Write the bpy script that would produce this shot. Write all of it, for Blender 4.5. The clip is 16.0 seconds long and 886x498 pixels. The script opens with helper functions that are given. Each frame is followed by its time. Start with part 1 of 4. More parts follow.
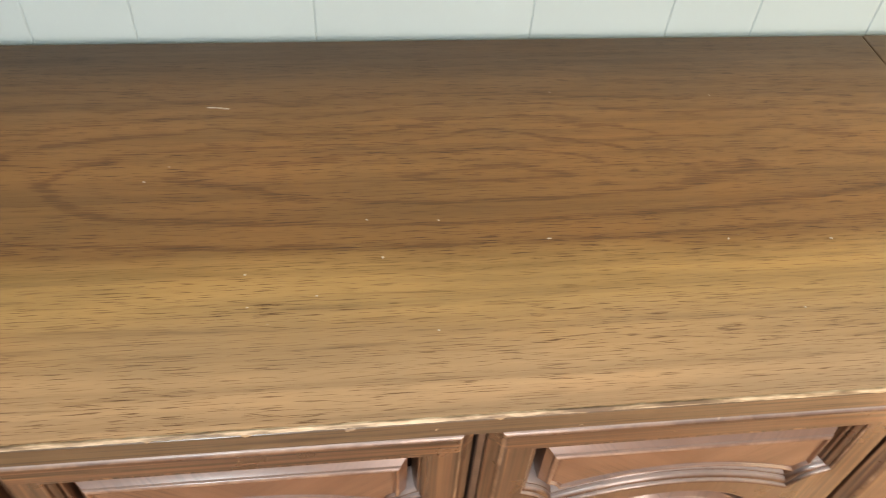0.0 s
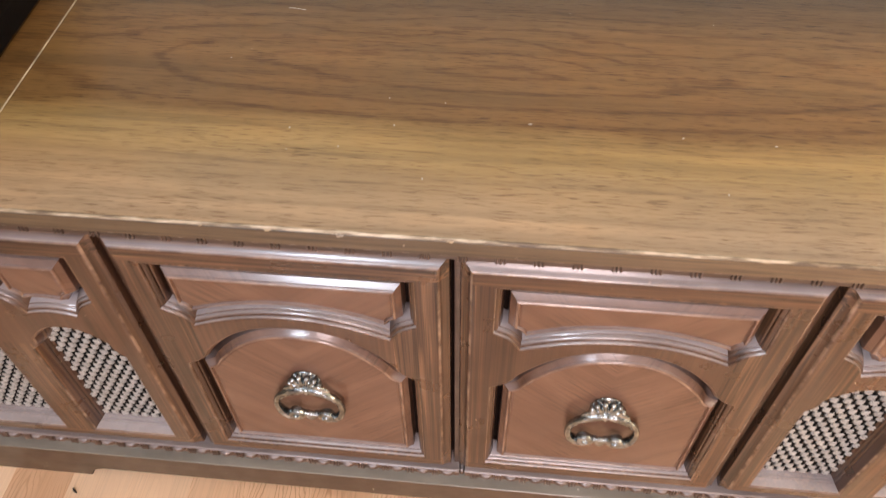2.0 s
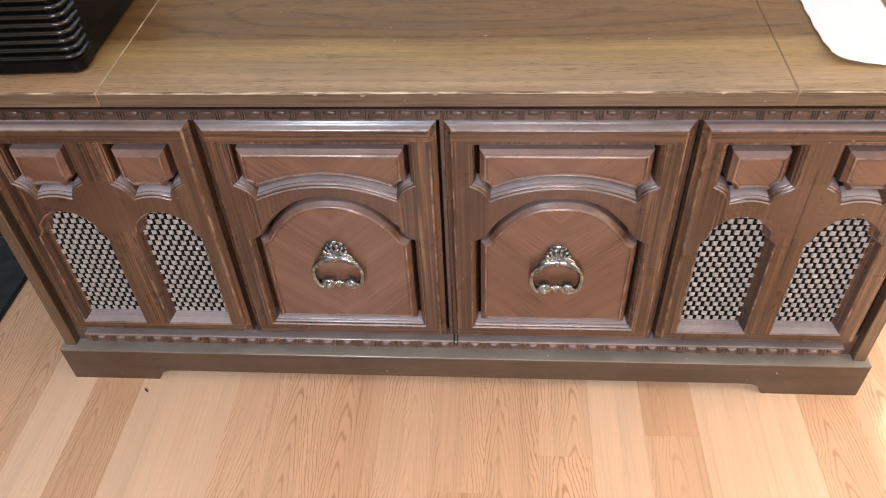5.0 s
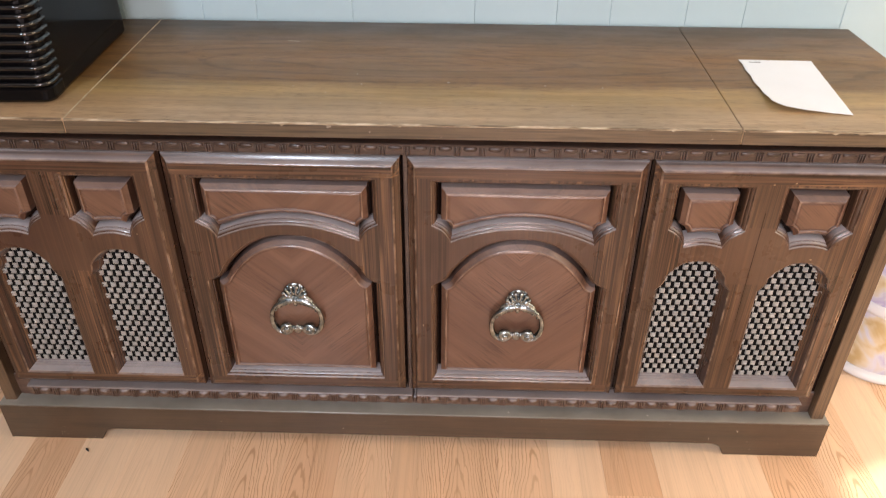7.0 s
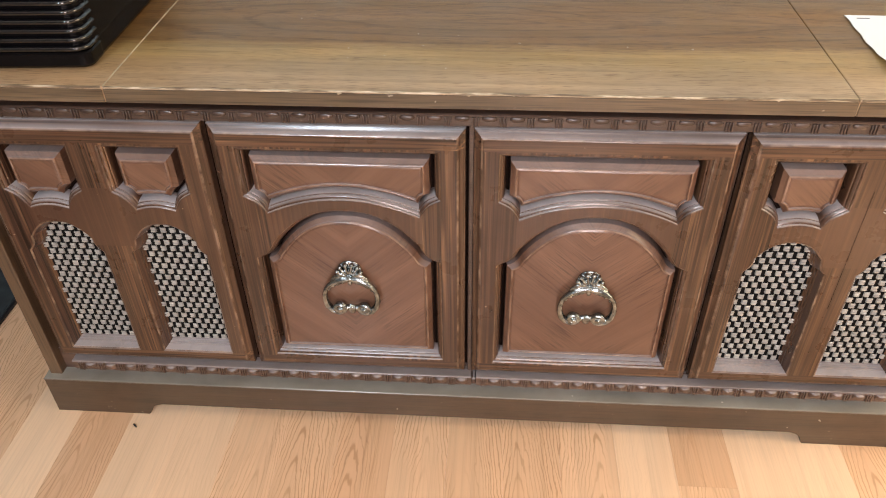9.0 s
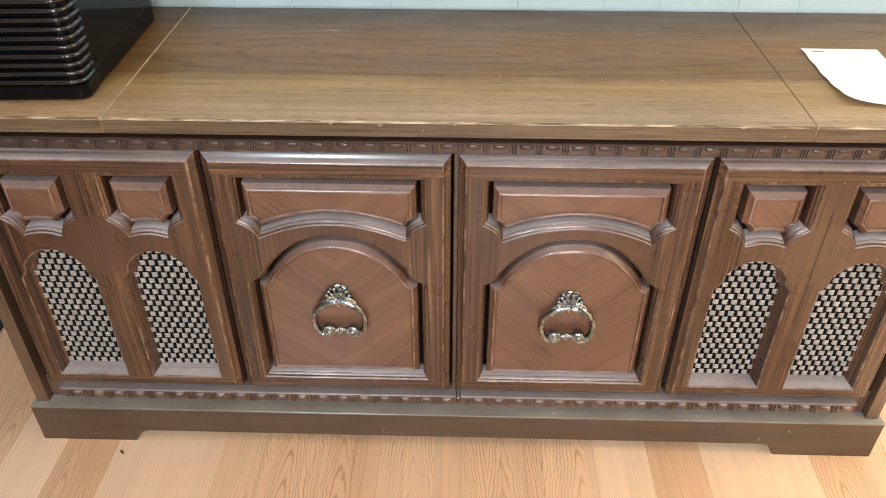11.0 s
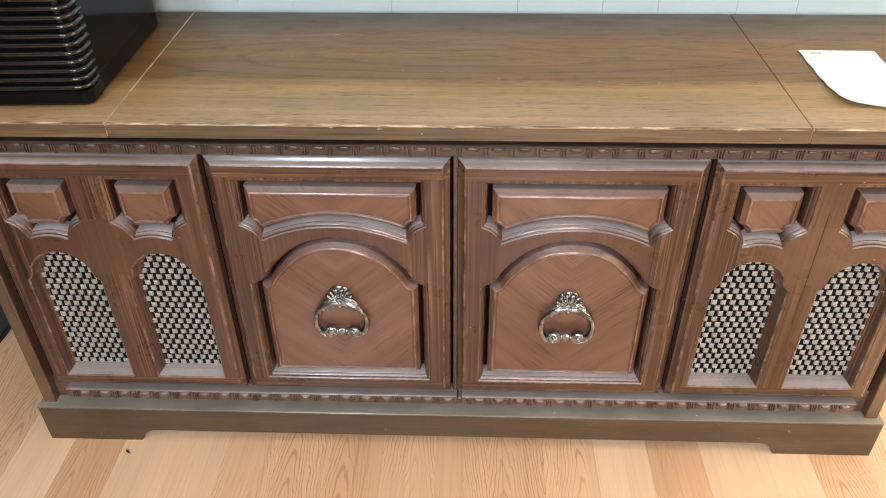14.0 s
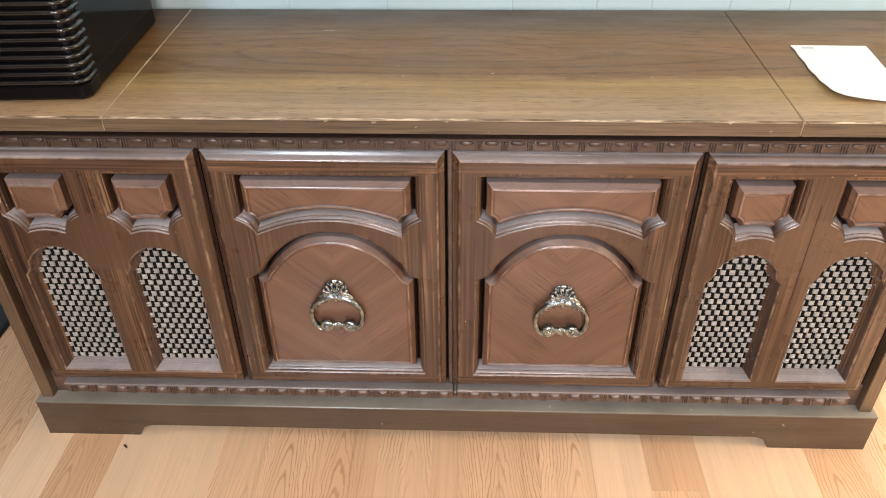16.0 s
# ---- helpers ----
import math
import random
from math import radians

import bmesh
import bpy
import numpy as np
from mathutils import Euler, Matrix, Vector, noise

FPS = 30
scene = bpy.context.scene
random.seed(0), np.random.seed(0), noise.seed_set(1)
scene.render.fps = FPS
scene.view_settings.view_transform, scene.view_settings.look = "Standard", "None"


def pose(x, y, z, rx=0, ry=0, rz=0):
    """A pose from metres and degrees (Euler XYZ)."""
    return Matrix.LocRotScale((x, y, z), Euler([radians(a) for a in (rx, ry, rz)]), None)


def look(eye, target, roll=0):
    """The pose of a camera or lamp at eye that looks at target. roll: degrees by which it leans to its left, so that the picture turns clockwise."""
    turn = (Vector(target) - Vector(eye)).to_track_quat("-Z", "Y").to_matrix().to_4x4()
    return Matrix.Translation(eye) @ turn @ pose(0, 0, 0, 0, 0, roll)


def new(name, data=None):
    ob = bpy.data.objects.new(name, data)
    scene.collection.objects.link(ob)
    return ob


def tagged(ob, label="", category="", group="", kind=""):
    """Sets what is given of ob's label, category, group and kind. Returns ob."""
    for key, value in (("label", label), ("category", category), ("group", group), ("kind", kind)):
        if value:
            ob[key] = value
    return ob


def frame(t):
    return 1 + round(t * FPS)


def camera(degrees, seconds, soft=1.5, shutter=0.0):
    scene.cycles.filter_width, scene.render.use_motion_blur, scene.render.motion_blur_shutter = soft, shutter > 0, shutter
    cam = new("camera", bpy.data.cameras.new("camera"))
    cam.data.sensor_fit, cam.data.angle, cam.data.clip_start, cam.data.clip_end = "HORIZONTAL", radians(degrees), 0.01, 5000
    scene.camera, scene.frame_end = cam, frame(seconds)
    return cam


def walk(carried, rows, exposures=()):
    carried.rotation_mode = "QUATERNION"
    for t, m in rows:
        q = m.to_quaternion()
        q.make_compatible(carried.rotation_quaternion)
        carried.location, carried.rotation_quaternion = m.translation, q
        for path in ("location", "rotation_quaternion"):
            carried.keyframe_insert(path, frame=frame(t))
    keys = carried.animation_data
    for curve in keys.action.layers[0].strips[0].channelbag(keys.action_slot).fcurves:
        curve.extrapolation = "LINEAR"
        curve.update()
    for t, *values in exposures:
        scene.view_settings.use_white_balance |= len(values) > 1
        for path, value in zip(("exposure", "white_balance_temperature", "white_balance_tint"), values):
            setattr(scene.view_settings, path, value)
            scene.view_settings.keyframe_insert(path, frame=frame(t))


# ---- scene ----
cam = camera(60.7, 16.0, 1.0, 0.5)
PATH = [
    (0, (-0.083, -0.261, 1.046), (0.138, 1.088, -0.414), 4.4),
    (0.5, (-0.084, -0.239, 1.045), (0.24, 1.044, -0.455), 7.5),
    (1, (-0.098, -0.237, 1.056), (0.173, 1.057, -0.446), 5.3),
    (1.5, (-0.04, -0.334, 1.093), (-0.003, 1.027, -0.372), 0.1),
    (2, (0.037, -0.425, 1.105), (-0.105, 0.852, -0.427), -1.0),
    (2.5, (0.033, -0.505, 1.116), (-0.048, 0.781, -0.414), -2.7),
    (3, (0.014, -0.61, 1.109), (-0.051, 0.736, -0.369), -3.5),
    (5.3, (0.1, -0.9, 1.142), (-0.041, 0.608, -0.165), -2.8),
    (5.5, (0.112, -0.931, 1.131), (-0.009, 0.637, -0.104), -2.3),
    (6, (0.105, -0.941, 1.122), (-0.024, 0.725, 0.022), -0.5),
    (6.5, (0.088, -0.933, 1.093), (0.023, 0.754, 0.021), -0.0),
    (7, (0.078, -0.927, 1.053), (0.039, 0.731, -0.064), 0.4),
    (7.5, (0.068, -0.932, 1.05), (-0.021, 0.693, -0.113), -1.0),
    (8, (0.05, -0.907, 1.052), (-0.18, 0.688, -0.132), -1.7),
    (8.5, (0.064, -0.83, 1.043), (-0.18, 0.73, -0.184), -2.7),
    (9, (0.029, -0.832, 1.039), (-0.094, 0.74, -0.192), -1.0),
    (11.5, (0.008, -0.879, 1.065), (-0.035, 0.746, -0.1), 0.0),
    (12, (0.017, -0.883, 1.069), (-0.046, 0.737, -0.102), -0.8),
    (12.5, (0.018, -0.888, 1.066), (-0.045, 0.735, -0.101), -0.8),
    (13, (0.021, -0.885, 1.068), (-0.051, 0.734, -0.103), -1.0),
    (13.5, (0.019, -0.88, 1.068), (-0.047, 0.736, -0.108), -0.7),
    (14, (0.018, -0.88, 1.067), (-0.044, 0.74, -0.104), -0.5),
    (14.5, (0.017, -0.886, 1.063), (-0.04, 0.738, -0.103), -0.4),
    (15, (0.016, -0.881, 1.066), (-0.042, 0.731, -0.116), -0.4),
    (15.5, (0.021, -0.883, 1.068), (-0.045, 0.729, -0.113), -0.8),
    (16, (0.027, -0.893, 1.061), (-0.037, 0.731, -0.105), -0.6),
]
EXPOSURES = [(0, 0.07, 9000, 25), (1.2, 0.06, 8800, 27), (2, 0.05, 7800, 31), (3, 0.08, 7400, 31), (5.5, -0.18, 7350, 28), (6.5, -0.25, 7350, 24), (7.5, -0.25, 7700, 30), (8.5, -0.09, 7700, 26), (11, 0.00, 7550, 21), (16, 0.00, 7600, 22)]
walk(cam, [(t, look(eye, target, roll)) for t, eye, target, roll in PATH], EXPOSURES)

# ---- light ----
SUN_EL, SUN_AZ = 55.0, 21.0
world = bpy.data.worlds.new("sky")
scene.world = world
world.use_nodes = True
wn, wl = world.node_tree.nodes, world.node_tree.links
sky = wn.new("ShaderNodeTexSky")
sky.sky_type, sky.sun_disc = "NISHITA", False
sky.sun_elevation, sky.sun_rotation = radians(SUN_EL), radians(90 - SUN_AZ)
wl.new(sky.outputs[0], wn["Background"].inputs[0])
wn["Background"].inputs[1].default_value = 0.12

sun_data = bpy.data.lights.new("sun", "SUN")
sun_data.energy, sun_data.angle, sun_data.color = 5.0, radians(1.2), (1.0, 0.96, 0.90)
sun = new("sun", sun_data)
sun_dir = Vector((math.cos(radians(SUN_EL)) * math.cos(radians(SUN_AZ)), math.cos(radians(SUN_EL)) * math.sin(radians(SUN_AZ)), math.sin(radians(SUN_EL))))
sun.matrix_world = look(sun_dir * 8, (0, 0, 0))


def window_light(name, eye, target, w, h, watts, colour):
    """Area lamp for sky light, set in the opening of an unseen window."""
    d = bpy.data.lights.new(name, "AREA")
    d.shape, d.size, d.size_y, d.energy, d.color = "RECTANGLE", w, h, watts, colour
    ob = new(name, d)
    ob.matrix_world = look(eye, target)
    return ob


window_light("east_window_light", (1.66, -0.25, 1.12), (0.0, -0.25, 0.8), 1.18, 0.94, 22, (1.0, 0.88, 0.58))
# aimed off to the right so that the left doors get less
window_light("south_window_light", (-0.78, -2.68, 2.24), (2.50, 0.20, 0.70), 0.36, 0.44, 68, (0.55, 0.80, 1.0))
# fill lamp with no known source, added to brighten the middle doors
window_light("south_patio_light", (0.38, -2.68, 1.25), (0.38, 0.0, 0.60), 0.70, 1.30, 56, (0.95, 0.94, 1.0))


# ---- materials ----
def mat(name, rough=0.5, metal=0.0):
    m = bpy.data.materials.new(name)
    m.use_nodes = True
    b = m.node_tree.nodes["Principled BSDF"]
    b.inputs["Roughness"].default_value, b.inputs["Metallic"].default_value = rough, metal
    return m, m.node_tree.nodes, m.node_tree.links, b


def coords(n, l, scale, random_shift=0.0, rot=(0, 0, 0)):
    tc, mp = n.new("ShaderNodeTexCoord"), n.new("ShaderNodeMapping")
    mp.inputs["Scale"].default_value = scale
    mp.inputs["Rotation"].default_value = [radians(a) for a in rot]
    l.new(tc.outputs["Object"], mp.inputs["Vector"])
    if random_shift:
        oi, mul = n.new("ShaderNodeObjectInfo"), n.new("ShaderNodeVectorMath")
        mul.operation = "SCALE"
        mul.inputs[0].default_value = (1.0, 0.63, 0.41)
        sc = n.new("ShaderNodeMath")
        sc.operation = "MULTIPLY"
        sc.inputs[1].default_value = random_shift
        l.new(oi.outputs["Random"], sc.inputs[0])
        l.new(sc.outputs[0], mul.inputs["Scale"])
        l.new(mul.outputs[0], mp.inputs["Location"])
    return mp.outputs[0]


def noise_tex(n, l, vec, scale, detail=4.0, rough=0.55, distort=0.0):
    t = n.new("ShaderNodeTexNoise")
    t.inputs["Scale"].default_value, t.inputs["Detail"].default_value = scale, detail
    t.inputs["Roughness"].default_value, t.inputs["Distortion"].default_value = rough, distort
    l.new(vec, t.inputs["Vector"])
    return t.outputs["Fac"]


def ramp(n, l, fac, stops):
    r = n.new("ShaderNodeValToRGB")
    e = r.color_ramp.elements
    while len(e) < len(stops):
        e.new(0.5)
    for k, (p, c) in enumerate(stops):
        e[k].position = p
        e[k].color = (*c, 1.0) if len(c) == 3 else c
    l.new(fac, r.inputs[0])
    return r.outputs[0]


def grey(a):
    return (a, a, a)


def mix(n, l, kind, fac, a, b):
    m = n.new("ShaderNodeMix")
    m.data_type, m.blend_type = "RGBA", kind
    for sock, v in ((m.inputs[0], fac), (m.inputs[6], a), (m.inputs[7], b)):
        if isinstance(v, (int, float)):
            sock.default_value = v
        elif isinstance(v, tuple):
            sock.default_value = (*v, 1.0)
        else:
            l.new(v, sock)
    return m.outputs[2]


def maths(n, l, op, a, b=0.0, c=0.0):
    m = n.new("ShaderNodeMath")
    m.operation = op
    for k, v in enumerate((a, b, c)):
        if isinstance(v, (int, float)):
            m.inputs[k].default_value = v
        else:
            l.new(v, m.inputs[k])
    return m.outputs[0]


def bump(n, l, b, height, strength, dist):
    k = n.new("ShaderNodeBump")
    k.inputs["Strength"].default_value, k.inputs["Distance"].default_value = strength, dist
    l.new(height, k.inputs["Height"])
    l.new(k.outputs[0], b.inputs["Normal"])


def dust_and_sheen(n, l, vec, colour, dust, amount):
    """Settled dust, uneven, on what faces up; also paints the pale sheen of mouldings."""
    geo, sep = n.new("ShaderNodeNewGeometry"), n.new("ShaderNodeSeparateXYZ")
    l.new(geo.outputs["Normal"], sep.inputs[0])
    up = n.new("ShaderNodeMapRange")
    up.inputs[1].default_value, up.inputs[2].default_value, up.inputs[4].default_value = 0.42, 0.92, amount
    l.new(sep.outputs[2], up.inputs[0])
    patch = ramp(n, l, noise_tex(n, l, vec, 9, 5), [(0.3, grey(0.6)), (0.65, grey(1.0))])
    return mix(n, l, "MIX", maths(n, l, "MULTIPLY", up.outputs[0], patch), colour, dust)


def wood(name, dark, mid, light, along="x", rough=0.42, streak=0.55, dust=None, amount=0.5, shift=7.0, rot=(0, 0, 0), fine=1.0):
    m, n, l, b = mat(name, rough)
    s = {"x": (1.6, 26, 26), "z": (26, 26, 1.6), "y": (26, 1.6, 26)}[along]
    f = {"x": (9, 420, 420), "z": (420, 420, 9), "y": (420, 9, 420)}[along]
    v1, v2, v0 = coords(n, l, s, shift, rot), coords(n, l, f, shift, rot), coords(n, l, (1, 1, 1), shift)
    figure = noise_tex(n, l, v1, 1.0, 5, 0.6, 0.8)
    base = ramp(n, l, figure, [(0.28, dark), (0.5, mid), (0.72, light)])
    fibre = noise_tex(n, l, v2, 1.0, 2, 0.6)
    pores = ramp(n, l, fibre, [(0.36, grey(1.0 - streak)), (0.52, grey(1.0))])
    col = mix(n, l, "MULTIPLY", fine, base, pores)
    blotch = ramp(n, l, noise_tex(n, l, v0, 9, 4), [(0.3, grey(0.84)), (0.7, grey(1.1))])
    col = mix(n, l, "MULTIPLY", 0.8, col, blotch)
    chips = ramp(n, l, noise_tex(n, l, v0, 120, 2, 0.4), [(0.765, grey(0.0)), (0.80, grey(0.7))])
    col = mix(n, l, "MIX", chips, col, (0.36, 0.30, 0.23))
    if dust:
        col = dust_and_sheen(n, l, v0, col, dust, amount)
    l.new(col, b.inputs["Base Color"])
    rr = ramp(n, l, noise_tex(n, l, v0, 22, 5), [(0.3, grey(rough - 0.08)), (0.7, grey(rough + 0.14))])
    l.new(rr, b.inputs["Roughness"])
    bump(n, l, b, fibre, 0.12, 0.0006)
    b.inputs["Coat Weight"].default_value, b.inputs["Coat Roughness"].default_value = 0.35, 0.20
    return m


def lid_wood():
    """Walnut-print veneer: long cathedral figure, a pale streak along the front, dark pores, specks of dust; sheen
    painted in at the front.
    """
    m, n, l, b = mat("lid_veneer", 0.36)
    tc, sep = n.new("ShaderNodeTexCoord"), n.new("ShaderNodeSeparateXYZ")
    l.new(tc.outputs["Object"], sep.inputs[0])
    x, y = sep.outputs[0], sep.outputs[1]
    warp = noise_tex(n, l, coords(n, l, (4.5, 12, 12)), 1.0, 4, 0.55)
    yw = maths(n, l, "ADD", y, maths(n, l, "MULTIPLY", maths(n, l, "SUBTRACT", warp, 0.5), 0.05))
    # flattened rings about a long heart
    dx = maths(n, l, "MULTIPLY", maths(n, l, "SUBTRACT", x, 0.03), 0.135)
    dy = maths(n, l, "SUBTRACT", yw, 0.19)
    r = maths(n, l, "SQRT", maths(n, l, "ADD", maths(n, l, "MULTIPLY", dx, dx), maths(n, l, "MULTIPLY", dy, dy)))
    rings = maths(n, l, "SINE", maths(n, l, "ADD", maths(n, l, "MULTIPLY", r, 270), maths(n, l, "MULTIPLY", warp, 15.0)))
    ragged = noise_tex(n, l, coords(n, l, (26, 620, 620)), 1.0, 3, 0.65)
    rings = maths(n, l, "ADD", rings, maths(n, l, "MULTIPLY", maths(n, l, "SUBTRACT", ragged, 0.5), 2.1))
    rings = ramp(n, l, rings, [(0.0, grey(1.04)), (0.74, grey(1.0)), (0.90, (0.84, 0.78, 0.72)), (1.0, (0.56, 0.47, 0.39))])
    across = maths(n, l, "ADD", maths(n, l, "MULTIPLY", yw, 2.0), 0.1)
    # veneer streak, with front stops raised for sheen and back lowered for dim reflection
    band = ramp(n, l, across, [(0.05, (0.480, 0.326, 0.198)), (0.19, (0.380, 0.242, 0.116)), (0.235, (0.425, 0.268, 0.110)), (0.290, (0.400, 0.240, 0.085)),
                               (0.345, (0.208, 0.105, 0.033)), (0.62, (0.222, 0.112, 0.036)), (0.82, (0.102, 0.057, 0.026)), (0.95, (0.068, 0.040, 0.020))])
    v1, v2 = coords(n, l, (1.6, 60, 60)), coords(n, l, (38, 1000, 1000))
    streaks = ramp(n, l, noise_tex(n, l, v1, 1.0, 6, 0.62, 0.6), [(0.3, grey(0.70)), (0.5, grey(1.0)), (0.7, grey(1.16))])
    fibre = noise_tex(n, l, v2, 1.0, 2, 0.6)
    pores = ramp(n, l, fibre, [(0.35, (0.30, 0.21, 0.14)), (0.44, grey(1.0))])
    pmask = ramp(n, l, noise_tex(n, l, coords(n, l, (4, 30, 30)), 1.0, 3), [(0.30, grey(0.25)), (0.60, grey(1.0))])
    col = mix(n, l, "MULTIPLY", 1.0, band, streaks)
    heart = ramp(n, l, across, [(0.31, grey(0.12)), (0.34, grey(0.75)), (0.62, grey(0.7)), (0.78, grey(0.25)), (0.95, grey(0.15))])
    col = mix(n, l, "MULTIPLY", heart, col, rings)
    col = mix(n, l, "MULTIPLY", pmask, col, pores)
    fleck = ramp(n, l, noise_tex(n, l, coords(n, l, (11, 190, 190)), 1.0, 3, 0.6, 0.5), [(0.30, (0.52, 0.46, 0.40)), (0.42, grey(1.0)), (0.66, grey(1.0)), (0.76, grey(1.14))])
    col = mix(n, l, "MULTIPLY", 0.45, col, fleck)
    cloud = ramp(n, l, noise_tex(n, l, coords(n, l, (2.6, 7, 7)), 1.0, 4, 0.55), [(0.30, (0.80, 0.83, 0.88)), (0.52, grey(1.0)), (0.72, (1.16, 1.06, 0.96))])
    col = mix(n, l, "MULTIPLY", 0.9, col, cloud)
    specks = ramp(n, l, noise_tex(n, l, coords(n, l, (1, 1, 1)), 210, 1, 0.4), [(0.835, grey(0.0)), (0.855, grey(1.0))])
    col = mix(n, l, "MIX", specks, col, (0.62, 0.55, 0.45))
    l.new(col, b.inputs["Base Color"])
    l.new(ramp(n, l, noise_tex(n, l, coords(n, l, (3, 8, 8)), 3, 5), [(0.3, grey(0.30)), (0.7, grey(0.46))]), b.inputs["Roughness"])
    bump(n, l, b, fibre, 0.10, 0.0005)
    b.inputs["Specular IOR Level"].default_value = 0.36
    return m


def paint(name, colour, rough, var=0.06, scale=6.0, bumpy=0.05):
    m, n, l, b = mat(name, rough)
    v = coords(n, l, (1, 1, 1), 3.0)
    a = ramp(n, l, noise_tex(n, l, v, scale, 5), [(0.3, tuple(c * (1 - var) for c in colour)), (0.7, tuple(min(1, c * (1 + var)) for c in colour))])
    l.new(a, b.inputs["Base Color"])
    bump(n, l, b, noise_tex(n, l, v, 160, 3), bumpy, 0.0005)
    return m


def frame_wood():
    """Oak-like frame: grain upright on the stiles, lying on the top and bottom rails."""
    m, n, l, b = mat("door_frame_wood", 0.30)
    tc, sep = n.new("ShaderNodeTexCoord"), n.new("ShaderNodeSeparateXYZ")
    l.new(tc.outputs["Object"], sep.inputs[0])
    rail = maths(n, l, "ADD", maths(n, l, "GREATER_THAN", sep.outputs[2], 0.5455), maths(n, l, "LESS_THAN", sep.outputs[2], 0.1610))
    v0 = coords(n, l, (1, 1, 1), 7.0)
    plain = maths(n, l, "MULTIPLY", maths(n, l, "LESS_THAN", maths(n, l, "ABSOLUTE", maths(n, l, "SUBTRACT", sep.outputs[2], 0.425)), 0.050),
                  maths(n, l, "LESS_THAN", maths(n, l, "ABSOLUTE", sep.outputs[0]), 0.108))
    cols, fibres = [], []
    for big, fine, mid in (((34, 34, 1.0), (230, 230, 2.6), (125, 125, 2.2)), ((1.0, 34, 34), (2.6, 230, 230), (2.2, 125, 125))):
        fig = noise_tex(n, l, coords(n, l, big, 7.0), 1.0, 4, 0.6, 1.0)
        base = ramp(n, l, fig, [(0.26, (0.037, 0.0158, 0.0090)), (0.5, (0.062, 0.0292, 0.0168)), (0.74, (0.099, 0.0495, 0.028))])
        fib = noise_tex(n, l, coords(n, l, fine, 7.0), 1.0, 3, 0.65, 0.4)
        streak = noise_tex(n, l, coords(n, l, mid, 7.0), 1.0, 3, 0.6, 0.5)
        where = ramp(n, l, noise_tex(n, l, coords(n, l, tuple(c * 0.5 for c in big), 7.0), 1.0, 2), [(0.36, grey(0.40)), (0.60, grey(1.0))])
        col = mix(n, l, "MULTIPLY", where, base, ramp(n, l, fib, [(0.38, grey(0.26)), (0.50, grey(0.92)), (0.63, grey(1.65))]))
        col = mix(n, l, "MIX", maths(n, l, "MULTIPLY", where, ramp(n, l, streak, [(0.54, grey(0.0)), (0.66, grey(0.72))])), col, (0.230, 0.120, 0.062))
        cols.append(col)
        fibres.append(fib)
    col = mix(n, l, "MIX", rail, cols[0], cols[1])
    col = mix(n, l, "MIX", maths(n, l, "MULTIPLY", plain, 0.75), col, (0.076, 0.0365, 0.022))
    fibre = mix(n, l, "MIX", rail, fibres[0], fibres[1])
    col = mix(n, l, "MULTIPLY", 0.8, col, ramp(n, l, noise_tex(n, l, v0, 9, 4), [(0.3, grey(0.82)), (0.7, grey(1.12))]))
    # the rounded edge just behind the front face is rubbed pale
    depth = n.new("ShaderNodeMapRange")
    depth.inputs[1].default_value, depth.inputs[2].default_value = 0.0002, 0.0009
    l.new(sep.outputs[1], depth.inputs[0])
    rubbed = maths(n, l, "MULTIPLY", depth.outputs[0], maths(n, l, "LESS_THAN", sep.outputs[1], 0.0026))
    rubbed = maths(n, l, "MULTIPLY", rubbed, ramp(n, l, noise_tex(n, l, v0, 38, 4), [(0.42, grey(0.02)), (0.70, grey(0.70))]))
    col = mix(n, l, "MIX", rubbed, col, (0.36, 0.235, 0.155))
    nick = ramp(n, l, noise_tex(n, l, v0, 95, 2, 0.4), [(0.755, grey(0.0)), (0.79, grey(0.8))])
    col = mix(n, l, "MIX", nick, col, (0.34, 0.24, 0.16))
    col = dust_and_sheen(n, l, v0, col, DUST_SHEEN, 0.82)
    l.new(col, b.inputs["Base Color"])
    l.new(ramp(n, l, noise_tex(n, l, v0, 22, 5), [(0.3, grey(0.24)), (0.7, grey(0.40))]), b.inputs["Roughness"])
    bump(n, l, b, fibre, 0.14, 0.0006)
    b.inputs["Coat Weight"].default_value, b.inputs["Coat Roughness"].default_value = 0.70, 0.21
    b.inputs["Coat IOR"].default_value = 1.58
    b.inputs["Specular IOR Level"].default_value = 0.2
    return m


